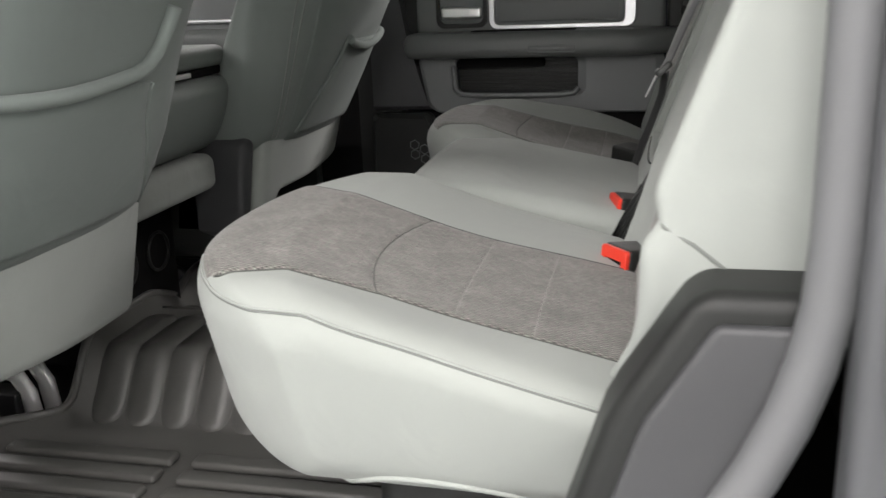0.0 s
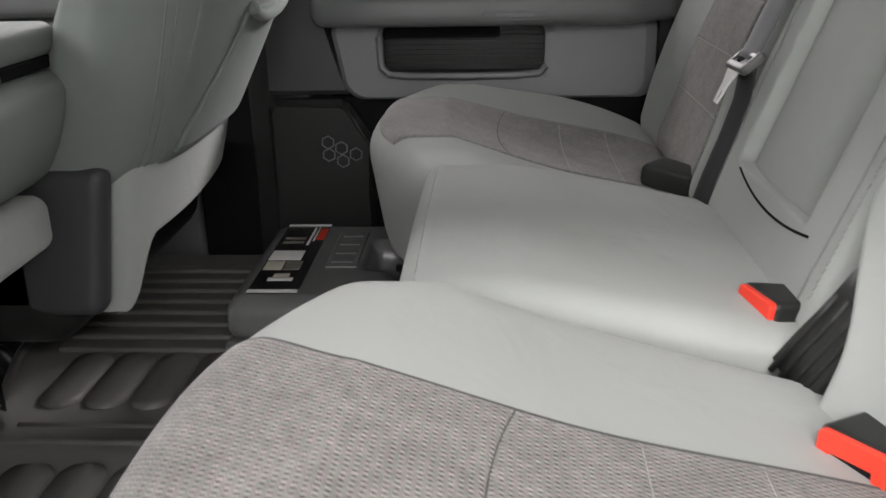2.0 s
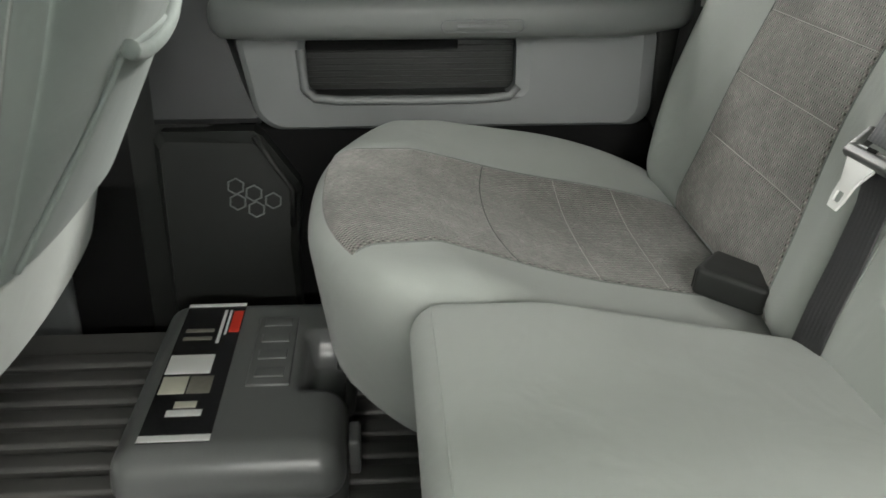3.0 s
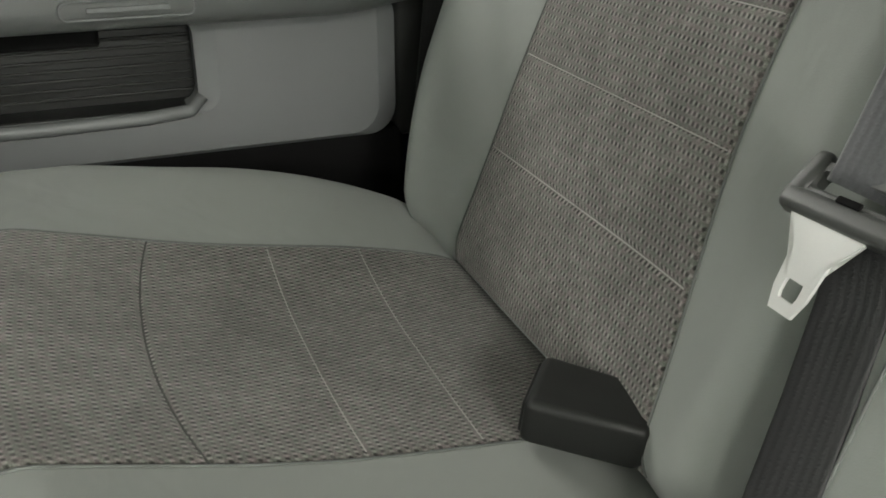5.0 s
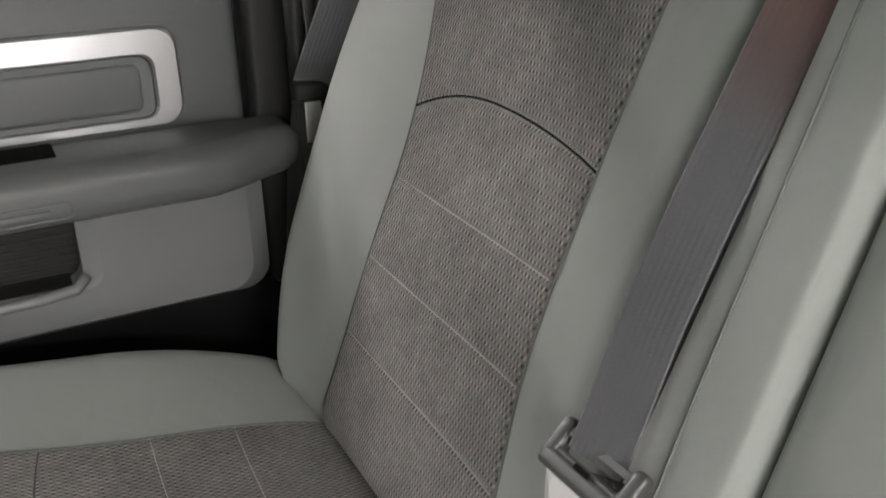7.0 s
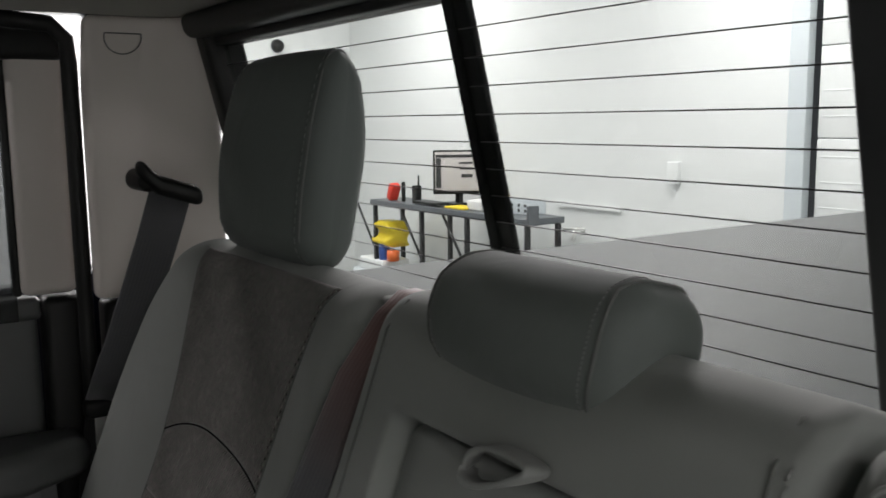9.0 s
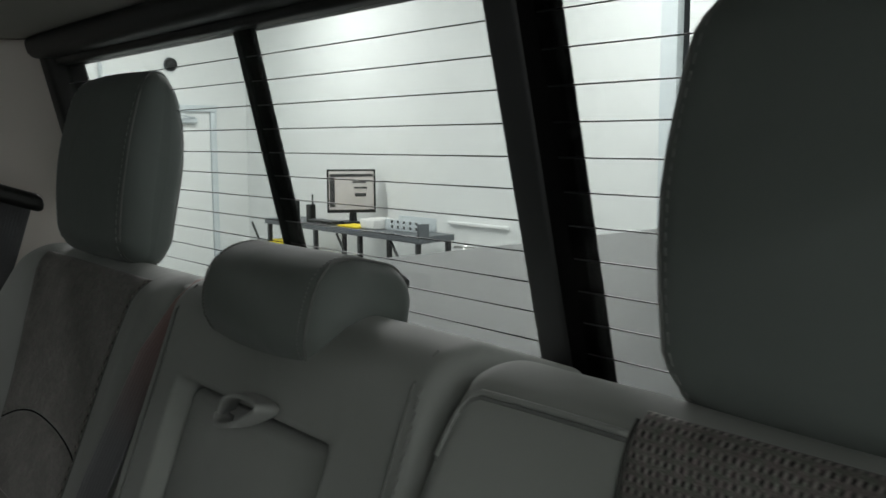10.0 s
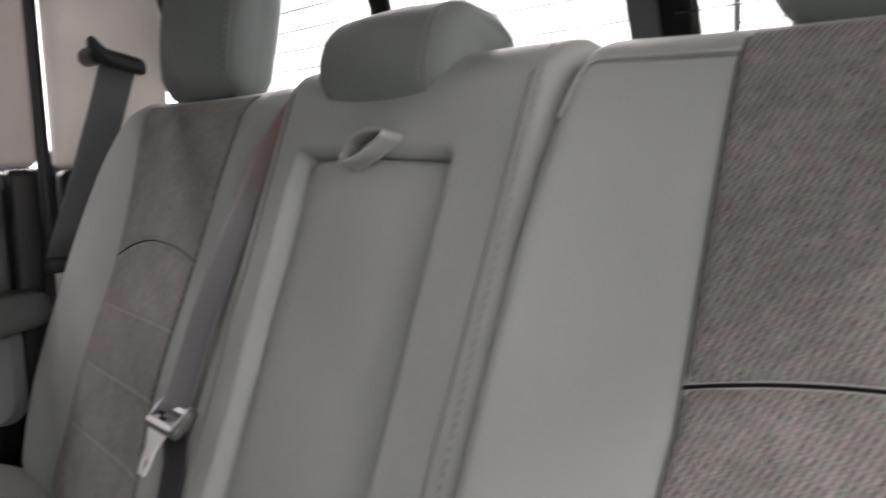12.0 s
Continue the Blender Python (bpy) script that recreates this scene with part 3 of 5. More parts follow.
def pillar_trim(s):
    """The pale trim of the rear corner, between the door opening and the rear window."""
    t = thing("pillar_trim", "pale beige plastic trim of the rear roof pillar", "trim", "rear pillar trims")

    def bend(x, y, z):
        k = smooth01((x - 0.52) / 0.10)
        up = smooth01((z - 0.95) / 0.14)
        return (x, s * (y - 0.05 * k - 0.03 * up), z)

    part("panel", box(0.460, 0.615, 0.775, 0.80, 0.708, ROOF, 0.012, bend, 3, (8, 2, 12)), PILLAR, t)
    part("hook_cover", tube([Vector(bend(0.505 + 0.022 * math.cos(a), 0.773, 1.030 + min(0.004, 0.02 * math.sin(a)))) for a in [2 * math.pi * i / 24 for i in range(24)]], 0.0008, 5, True), SEAM, t, "outlined plastic plug")
    part("door_seal", tube([Vector(((0.451 if s > 0 else 0.490) - (0.0 if s > 0 else 1.5 * max(0.0, 0.48 - z) ** 2), s * 0.80, z)) for z in [0.04 * i for i in range(14)] + [0.7, 0.9, 1.0]] + [Vector((0.448, s * 0.795, 1.028)), Vector((0.43, s * 0.79, 1.045)), Vector((0.36, s * 0.785, 1.050))], 0.010 if s > 0 else 0.017, 12), PLASTIC if s > 0 else SEAL, t, "rubber door seal")
    part("lower_trim", box(0.472 if s > 0 else 0.502, 0.62, s * 0.81 - 0.025, s * 0.81 + 0.025, 0.12, 0.706, 0.012), SIDE_GREY if s < 0 else PLASTIC, t, "dark lower pillar trim")
    return t


pillar_trim(1)
pillar_trim(-1)


def door_jamb():
    """The painted pillar beside the open door, with its striker and bolts."""
    t = thing("door_striker", "steel door striker with bolts on the dark blue pillar", "striker")
    part("plate", box(0.515, 0.545, -0.872, -0.858, 0.405, 0.475, 0.004), PLATED, t, "bright striker plate")
    part("loop", tube([(0.530, -0.870, 0.425), (0.525, -0.905, 0.425), (0.525, -0.905, 0.455), (0.530, -0.870, 0.455)], 0.005, 8), PLATED, t)
    for z in (0.40, 0.48):
        part("bolt", tube([(0.530, -0.868, z), (0.530, -0.876, z)], 0.007, 12), PLATED, t)
    t = thing("sill_plate", "black plastic step plate along the door opening", "trim")
    part("plate", box(-0.25, 0.44, -0.86, -0.80, -0.030, -0.012, 0.005), PLASTIC, t)
    for x in (-0.1, 0.1, 0.3):
        part("rib", box(x - 0.08, x + 0.08, -0.84, -0.82, -0.013, -0.009, 0.001), PLASTIC, t)


door_jamb()

# ---- rear seats ----
RAKE = radians(20)
CY = 0.457


def seat_cushion(s, t):
    """An outer seat cushion; s is its side of the cab. a runs outward, b rearward."""
    HX, HY = 0.252, 0.265
    rise, ahead = (0.010, 0.004) if s < 0 else (-0.006, 0.026)

    def warp(a, b, c):
        w = (c + 0.11) / 0.22
        f = 0.5 - b / (2 * HX)
        x = 0.152 + ahead * (0.5 - b / (2 * HX)) + b + (0.11 if s > 0 or a < 0 else 0.135) * f * f * abs(a / HY) ** 2.6 + 0.03 * (1 - w) * f
        squeeze = 0.78 + 0.22 * min(1, max(0, w)) ** 0.7
        fall = 0.265 * max(0.0, b + 0.13)
        if s > 0:
            k = smooth01(1.15 * a / HY)
            fall = fall * (1 - k) + k * (0.10 * max(0.0, b + 0.13) + 0.9 * max(0.0, b) ** 2)
        top = 0.398 + rise - fall - 0.012 * math.exp(-((b - 0.02) / 0.12) ** 2) * (1 - (a / HY) ** 2)
        if s < 0 and a > 0:
            top -= 0.010 * (a / HY) ** 2 * smooth01((0.03 - b) / 0.20)
        z = 0.185 + w * (top - 0.185)
        return (x, s * (CY + a * squeeze), z)

    pad = Pad((HY, HX, 0.11), 0.055, warp)
    t = part("cushion", pad.body(6, (40, 40, 6)), CLOTH, t, "pale cloth cushion with dark woven insert")
    left = lambda b: -0.097 - 0.03 * smooth01((-0.12 - b) / 0.10) if s < 0 else -0.152 + 0.10 * b
    right = lambda b: 0.170 - 0.19 * min(0.0, b + 0.02) - 0.022 * smooth01((-0.212 - b) / 0.034) if s < 0 else 0.107 + 0.03 * b
    cross = [lambda q: (-0.032 - 0.017 * (1 - (2 * q - 1) ** 2)) if s < 0 else (-0.041 - 0.010 * (1 - (2 * q - 1) ** 2))]
    sewn = (0.047, 0.123) if s < 0 else (0.050, 0.127)
    dips = [(cross[0], 0.0020, 0.0022)] + [(lambda q, k=k: k, 0.0010, 0.0016) for k in sewn]
    part("insert", pad.patch(left, right, -0.246 if s < 0 else -0.238, 0.248, 44, 230, 0.004, dips), WEAVE, t, "dark woven cloth insert")
    part("seam", tube(pad.line([(left(cross[0](q)) + (right(0) - left(0)) * q, cross[0](q)) for q in [i / 48 for i in range(49)]], 0.0006), 0.0007, 6), EDGE, t)
    for edge in (left, right):
        part("edge_seam", tube(pad.line([(edge(b), b) for b in [-0.228 + 0.473 * i / 60 for i in range(61)]], 0.0004), 0.0010, 6), EDGE if s < 0 else SEAM, t)
    for k in sewn:
        part("stitch_line", tube(pad.line([(left(k) + (right(k) - left(k)) * (0.02 + 0.96 * i / 20), k) for i in range(21)], 0.0014), 0.00034 if s < 0 else 0.00050, 5), STITCH, t)
    corner = [radians(90 - 6 * i) for i in range(16)]
    run = [(0.120 + 0.009 * i, -HX) for i in range(10)] + [(HY - 0.055 * (1 - math.cos(g)), -HX + 0.055 * (1 - math.sin(g))) for g in corner] + [(HY, -0.197 + 0.42 * i / 40) for i in range(1, 41)]
    part("welt", tube([pad.at(a, b, 0.101 + 0.010 * smooth01((-0.06 - b) / 0.14), 0.0006) for a, b in run], 0.0013, 8), CLOTH, t, "sewn welt along the outer edge")
    part("welt_groove", tube([pad.at(a, b, 0.096 + 0.010 * smooth01((-0.06 - b) / 0.14), 0.0002) for a, b in run], 0.0011, 6), SEAM, t)
    part("hem", tube([pad.at(HY * math.cos(g), -HX * 0.98 * max(-0.9, math.sin(g)), -0.075, 0.001) for g in [radians(d) for d in range(-40, 181, 6)]], 0.0030, 8), CLOTH, t, "pale sewn hem")
    part("base", box(0.12, 0.36, min(s * 0.30, s * 0.62), max(s * 0.30, s * 0.62), -0.02, 0.20, 0.02), PLASTIC, t, "black plastic under-seat storage box")
    return t


def centre_cushion(t):
    def warp(a, b, c):
        w = (c + 0.10) / 0.20
        top = 0.388 - 0.20 * max(0.0, b + 0.08) - 0.006 * (a / 0.19) ** 2
        return (0.217 + b + 0.02 * (1 - w), 0.010 + a, 0.19 + w * (top - 0.19))

    pad = Pad((0.198, 0.190, 0.10), 0.030, warp)
    t = part("cushion", pad.body(5, (14, 14, 5)), CLOTH, t, "plain pale cloth cushion")
    part("seam", tube(pad.line([(-0.18 + 0.36 * i / 20, -0.172) for i in range(21)], 0.0001), 0.0008, 6), CLOTH, t)
    br = part("bracket", box(0.10, 0.34, -0.13, 0.15, -0.02, 0.195, 0.01), PLASTIC, t, "black steel seat bracket")
    part("side_plate", box(0.012, 0.10, 0.150, 0.156, -0.01, 0.215, 0.003), COVER_GREY, t, "dark grey side plate")
    for z in (0.05, 0.075, 0.10):
        part("slot_rib", box(0.082, 0.099, 0.05, 0.14, z, z + 0.01, 0.003), BLACK_STEEL, br)
    return t


def back_frame(l, c, a, y0, x0=0.372, z0=0.325):
    """Seat back coordinates: l up the rake, c out of its face."""
    return Vector((x0 + math.sin(RAKE) * l - math.cos(RAKE) * c, y0 + a, z0 + math.cos(RAKE) * l + math.sin(RAKE) * c))


def seat_back(s, t):
    HY, HL, mid = (0.262, 0.272, 0.470) if s > 0 else (0.279, 0.272, 0.453)

    def warp(a, b, c):
        l = b + HL - 0.034
        f = (c + 0.06) / 0.12
        q = a / HY
        out = (0.026 + 0.036 * smooth01((l - 0.03) / 0.13) if s < 0 and a > 0 else 0.030) * abs(q) ** 3.5 * smooth01((0.52 - l) / 0.2 + 0.35) + 0.012 * math.exp(-((l - 0.17) / 0.10) ** 2) * (1 - q * q)
        sh = max(0.0, (l - 0.27) / 0.24)
        aa = a * (1 - (0.30 if a > 0 else 0.03) * sh ** 1.7)
        low = max(0.0, (0.13 - l) / 0.13)
        aa *= 1 - (0.20 if a > 0 else 0.03) * low ** 2 - (0.25 * smooth01((0.145 - l) / 0.13) if s < 0 and a < 0 else 0.0)
        out -= 0.012 * max(0.0, (l - 0.475) / 0.035) ** 2 if s < 0 else 0.0
        if s < 0:
            out -= 0.010 * math.exp(-((l - 0.150 + 0.10 * (a - 0.2)) / 0.014) ** 2) * smooth01((q - 0.72) / 0.12)
        p = back_frame(l, c - 0.06 + out * f, 0, 0)
        return (p.x, s * (mid + aa), p.z)

    pad = Pad((HY, HL, 0.06), 0.044 if s > 0 else 0.020, warp)
    t = part("backrest", pad.body(6, (56, 64, 5)), CLOTH, t, "pale cloth backrest with dark woven insert")
    if s > 0:
        left = lambda b: -0.164 - 0.5 * (b - 0.03) ** 2
        right = lambda b: 0.074 + 1.15 * (b + 0.04) ** 2
        arch = lambda q: 0.086 - (2.0 if q > 0.53 else 0.8) * (0.25 * (q - 0.53)) ** 2
        rows = [-0.151, -0.075, -0.002]
    else:
        left = lambda b: -0.146 - 0.09 * max(0.0, b - 0.05)
        right = lambda b: 0.145 + 0.024 * math.cos((b + 0.05) * 5)
        arch = lambda q: 0.072 + 0.022 * (1 - (2 * q - 1) ** 2)
        rows = [-0.148, -0.077, -0.006]
    part("insert", pad.patch(left, right, -0.265, 0.267, 44, 250, 0.004, [(arch, 0.0034, 0.0032)] + [(lambda q, k=k: k, 0.0016, 0.0020) for k in rows]), WEAVE, t, "dark woven cloth insert")
    part("seam", tube(pad.line([(left(arch(q)) + (right(arch(q)) - left(arch(q))) * q, arch(q)) for q in [i / 48 for i in range(49)]], 0.0002), 0.0011, 6), GAP, t)
    if s < 0:
        top = [(left(0.25) - 0.001 - 0.092 * i / 14, 0.250 - 0.001 * (i / 14) ** 3) for i in range(15)] + [(-0.262, 0.246), (-0.267, 0.238), (-0.270, 0.226), (-0.272, 0.21)]
        part("top_seam", tube(pad.line(top, 0.0006), 0.0018, 6), CLOTH, t)
        part("top_groove", tube(pad.line([(a, b - 0.003) for a, b in top], 0.0), 0.0013, 6), SEAM, t)
    if s < 0:
        part("bolster_seam", tube([pad.at(0.205 + 0.057 * i / 12, -0.084 - 0.004 * i / 12, 0.06, 0.0004) for i in range(13)] + [pad.at(0.262, -0.088 - 0.004 * i, 0.06 - 0.009 * i, 0.0004) for i in range(1, 11)], 0.0014, 6), SEAM, t)
    for edge in (left, right):
        part("edge_seam", tube(pad.line([(edge(b), b) for b in [-0.262 + 0.52 * i / 60 for i in range(61)]], 0.0004), 0.0009, 6), EDGE if s < 0 else SEAM, t)
    for k in rows:
        part("stitch_line", tube(pad.line([(left(k) + (right(k) - left(k)) * (0.02 + 0.96 * i / 20), k) for i in range(21)], 0.0014), 0.00050, 5), STITCH, t)
    return t


def centre_back(t):
    HY, HL = 0.176, 0.257

    def warp(a, b, c):
        l = b + HL
        f = (c + 0.06) / 0.12
        inside = smooth01((0.112 - abs(a - 0.0155)) / 0.006) * smooth01((0.428 - l) / 0.006) * smooth01((l - 0.075) / 0.006)
        out = 0.018 - 0.036 * inside - 0.024 * max(0.0, (l - 0.475) / 0.039) ** 2
        p = back_frame(l, c - 0.06 + out * f, 0, 0)
        return (p.x, 0.0035 + a + smooth01((a - 0.12) / 0.05) * (0.021 - 0.018 * smooth01((l - 0.1) / 0.4)), p.z)

    pad = Pad((HY, HL, 0.06), 0.014, warp)
    t = part("backrest", pad.body(5, (110, 110, 4)), CLOTH, t, "pale cloth backrest with fold-down armrest")
    face = lambda a, b, c: back_frame(b + 0.248, c + 0.004, a, 0.019)

    def bulge(a, b, c):
        p = face(a, b, c - 0.02 + (0.008 * (1 - (a / 0.1) ** 2) if c > 0 else 0))
        return (p.x, p.y, p.z)

    rest = Pad((0.107, 0.176, 0.02), 0.009, bulge)
    part("armrest", rest.body(4, (12, 18, 3)), CLOTH, t, "fold-down padded armrest")
    part("armrest_gap", tube([face(a, b, -0.012) for a, b in round_rect(-0.109, 0.109, -0.178, 0.178, 0.02, 5)], 0.003, 6, True), GAP, t)
    # Black cord paints the shadow line along the armrest's lower end.
    part("crease", tube([pad.face(-0.112 + 0.224 * i / 16, -0.188 - 0.012 * (1 - (i / 8 - 1) ** 2), 0.0) for i in range(17)], 0.0014, 6), GAP, t)
    for q in (-1, 1):
        part("seam", tube([pad.face(q * (0.148 + 0.010 * i / 20), -0.24 + 0.485 * i / 20, 0.0004) for i in range(21)], 0.0010, 6), SEAM, t)
    part("edge_stitch", join(*[tube([pad.face(-0.1640, -0.225 + 0.0075 * i, 0.0005), pad.face(-0.1655, -0.2190 + 0.0075 * i, 0.0005)], 0.0006, 5) for i in range(60)]), THREAD, t, "pale edge stitching")
    pts, wide = [], []
    for i in range(31):
        g = 2 * math.pi * i / 30
        pts.append(face(-0.020 + 0.030 * math.cos(g), 0.180 + 0.009 * math.sin(g) * (1.1 + 0.5 * math.cos(g)) - 0.007 * math.cos(g), 0.020 + 0.006 * math.sin(g * 0.5)))
        wide.append(Vector((-0.85, -0.30 - 0.2 * math.cos(g), 0.25)))
    part("pull_loop", ribbon(pts, wide, 0.020, 0.0034), CLOTH, t, "pale cloth pull loop")
    return t


def headrest(x, y, z, hw, hh, hd, r, tilt, t, mat, slim=0.9):
    c, sn = math.cos(radians(tilt)), math.sin(radians(tilt))

    def warp(a, b, d):
        bow = 0.010 * (a / hw) ** 2
        pinch = 1 - 0.05 * (b / hh) ** 2 + (0.07 * b / hh if b < 0 else 0.0)
        u, v = b, d - bow + 0.012 * (1 - (b / hh) ** 2) * (1 if d > 0 else 0.2) + slim * hd * max(0.0, b / hh) ** 2 * (hd - d) / (2 * hd)
        return (x + sn * u - c * v, y + a * pinch * (1 - 0.17 * (hd - d) / (2 * hd)), z + c * u + sn * v)

    pad = Pad((hw, hh, hd), r, warp)
    t = part("headrest", pad.body(6, (16, 14, 6)), mat, t, "cloth headrest with sewn side panels")
    for q in (-1, 1):
        ring = []
        n = 40
        for i in range(n):
            g = 2 * math.pi * i / n
            k = 1 / max(abs(math.cos(g)) , abs(math.sin(g)))
            ring.append(pad.at(q * (hw - r * 0.6), hh * math.cos(g) * k, hd * math.sin(g) * k, 0.0005))
        part("seam", tube(ring, 0.0013, 6, True), SEAM, t)
        sewn = [(math.cos(g), math.sin(g)) for g in [math.pi * (0.06 + 0.88 * i / 44) for i in range(45)]]
        stitch_path = [pad.at(q * (hw - r * 0.6 - 0.006), hh * u / max(abs(u), v), hd * v / max(abs(u), v), 0.0006) for u, v in sewn]
        part("edge_stitch", join(*[tube([p, p.lerp(n, 0.6)], 0.00045, 5) for p, n in zip(stitch_path, stitch_path[1:])]), THREAD, t, "pale edge stitching")
        part("post", tube([(x + 0.012, y + q * hw * 0.45, z - hh * 0.6), (x - 0.01, y + q * hw * 0.45, z - hh - 0.06)], 0.006, 10), STEEL, t, "steel headrest post")
    return t


for s, said in ((1, "dark woven and pale cloth seat beside the closed door"), (-1, "dark woven and pale cloth seat by the open door")):
    seat = thing("bench_seat", said, "seat", "rear seats")
    seat_cushion(s, seat)
    seat_back(s, seat)
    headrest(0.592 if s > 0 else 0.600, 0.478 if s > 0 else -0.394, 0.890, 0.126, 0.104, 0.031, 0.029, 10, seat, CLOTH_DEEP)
seat = thing("centre_bench_seat", "rear centre seat in plain pale grey cloth with folded armrest", "seat", "rear seats")
centre_cushion(seat)
centre_back(seat)
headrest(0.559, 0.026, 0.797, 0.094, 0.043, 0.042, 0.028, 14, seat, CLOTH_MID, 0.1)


def side_cover():
    """The grey plastic cover at the outer foot of the near seat back."""
    t = thing("seat_hinge_cover", "dark grey plastic cover beside the rear seat back", "trim")

    def warp(x, y, z):
        return (x + 0.62 * max(-0.11, z - 0.455) + 0.32 * min(0.0, z - 0.345), y, z)

    part("shell", box(0.418, 0.52, -0.79, -0.715, 0.06, 0.442, 0.014, warp, 4, (4, 3, 20)), PLASTIC, t)
    part("face", box(0.442, 0.53, -0.797, -0.785, 0.08, 0.422, 0.006, warp, 3, (3, 2, 20)), COVER_GREY, t, "lighter grey raised panel")
    return t


side_cover()


# ---- belts and buckles ----
def latch_belt():
    t = thing("centre_seat_belt", "grey webbing belt with black latch plate by the centre seat", "seat belt")
    top = [(0.600, 0.205, 0.786), (0.580, 0.205, 0.792), (0.566, 0.205, 0.791), (0.545, 0.203, 0.776), (0.510, 0.201, 0.735), (0.458, 0.201, 0.635), (0.430, 0.201, 0.575), (0.411, 0.199, 0.530), (0.401, 0.198, 0.508), (0.397, 0.198, 0.500)]
    low = [(0.399, 0.196, 0.493), (0.393, 0.189, 0.455), (0.378, 0.183, 0.41), (0.362, 0.177, 0.37), (0.347, 0.171, 0.325)]
    w = Vector((0.22, -1, -0.10))
    part("webbing", ribbon(top, w, 0.0375, 0.0016), BELT_WARM_LIT, t, "grey webbing with reddish light painted in near its top")
    part("lower_webbing", ribbon(low, Vector((0.35, -1, -0.05)), 0.0310, 0.0016), BELT_BLACK, t, "black webbing")
    m = Matrix.Translation((0.395, 0.1975, 0.497)) @ Matrix.Rotation(radians(-3), 4, "X") @ Matrix.Rotation(radians(48), 4, "Y")
    ring = frame_plate(round_rect(-0.0355, 0.0355, -0.0140, 0.0125, 0.005), round_rect(-0.0245, 0.0245, -0.0010, 0.0070, 0.002), 0, 0.0035, -0.0035)
    plate = part("latch_plate", moved(ring, m), LATCH, t, "black plastic latch plate")
    for q in (-1, 1):
        part("ear", moved(box(-0.0058, 0.0050, q * 0.0305 - 0.0052, q * 0.0305 + 0.0052, -0.0130, 0.0165, 0.004, None, 4), m), LATCH, plate)
    part("front_bar", moved(box(-0.0062, 0.0048, -0.0345, 0.0345, -0.0150, -0.0035, 0.004, None, 4, (2, 6, 2)), m), LATCH, plate)
    part("web_stop", moved(box(-0.0068, -0.0052, -0.0065, 0.0065, -0.0055, -0.0020, 0.0008), m), GAP, plate)
    hang = Matrix.Translation((0.384, 0.202, 0.487)) @ Matrix.Rotation(radians(25), 4, "Y")
    half = [(0.0215, 0.002), (0.0110, -0.011), (0.0095, -0.031), (0.0065, -0.0405)]
    hole = [(0.0046, -0.0255), (0.0050, -0.0275), (0.0050, -0.0320), (0.0042, -0.0345)]
    mirror = lambda pts: pts + [(-y, z) for y, z in reversed(pts)]
    part("tongue", moved(frame_plate(mirror(half), mirror(hole), 0, -0.0012, 0.0012), hang), PLATED, t, "bright steel tongue")
    return t


latch_belt()


def outer_belt():
    t = thing("outer_seat_belt", "grey webbing shoulder belt from the roof pillar guide", "seat belt")
    pts = [(0.524, 0.660, 0.850), (0.511, 0.682, 0.79), (0.497, 0.705, 0.73), (0.483, 0.731, 0.67), (0.468, 0.760, 0.61), (0.460, 0.776, 0.575)]
    part("webbing", ribbon(pts, Vector((0.85, -0.5, 0.1)), 0.047, 0.0016), BELT, t)
    g = part("guide", box(0.488, 0.556, 0.648, 0.670, 0.841, 0.864, 0.009, lambda x, y, z: (x, y - 0.3 * (x - 0.522), z - 0.33 * (x - 0.522) + 0.012 * smooth01((0.511 - x) / 0.02)), 3, (8, 2, 2)), PLASTIC, t, "black belt guide")
    part("guide_bolt", box(0.490, 0.515, 0.662, 0.735, 0.848, 0.874, 0.012, None, 4), PLASTIC, g)
    part("latch_plate", box(0.436, 0.484, 0.768, 0.791, 0.560, 0.582, 0.006, None, 3), PLASTIC, t)
    part("tongue", box(0.448, 0.469, 0.776, 0.779, 0.515, 0.562, 0.001), STEEL, t)
    part("lower_webbing", ribbon([(0.461, 0.780, 0.57), (0.45, 0.79, 0.48), (0.44, 0.79, 0.38)], Vector((0.7, -0.5, 0)), 0.047, 0.0016), BELT_BLACK, t)
    return t


outer_belt()


def buckle(name, at, yaw, pitch, red, label, length=0.062):
    t = thing(name, label, "seat belt buckle", "rear seat buckles")
    m = Matrix.Translation(at) @ Matrix.Rotation(radians(yaw), 4, "Z") @ Matrix.Rotation(radians(pitch), 4, "Y")
    body = part("housing", moved(box(0.0, length, -0.027, 0.027, -0.015, 0.015, 0.006, lambda x, y, z: (x, y * (1 - 0.25 * x / length * 0.6), z), 3, (4, 3, 2)), m), PLASTIC, t)
    if red:
        ring = frame_plate(round_rect(-0.0245, 0.0245, -0.0135, 0.0135, 0.004), round_rect(-0.0145, 0.0145, -0.0112, -0.0010, 0.001), 0, 0.002, -0.004)
        part("button", moved(ring, m), RED, t, "red release button")
        part("mouth", moved(box(-0.001, 0.004, -0.0150, 0.0150, -0.0118, -0.0005, 0.001), m), GAP, t)
    else:
        part("end_cap", moved(box(-0.0015, 0.001, -0.022, 0.022, -0.010, 0.010, 0.001), m), PLASTIC, t)
        part("strap_slot", moved(box(length - 0.002, length + 0.018, -0.009, 0.009, -0.006, 0.006, 0.003), m), STEEL, t)
    end = m @ Vector((length - 0.004, 0, 0))
    part("stalk", ribbon([end, end + Vector((0.02, 0, -0.010)), end + Vector((0.045, 0, -0.03))], m.to_3x3() @ Vector((0, 1, 0)), 0.034, 0.004), BELT_BLACK, t)
    return t


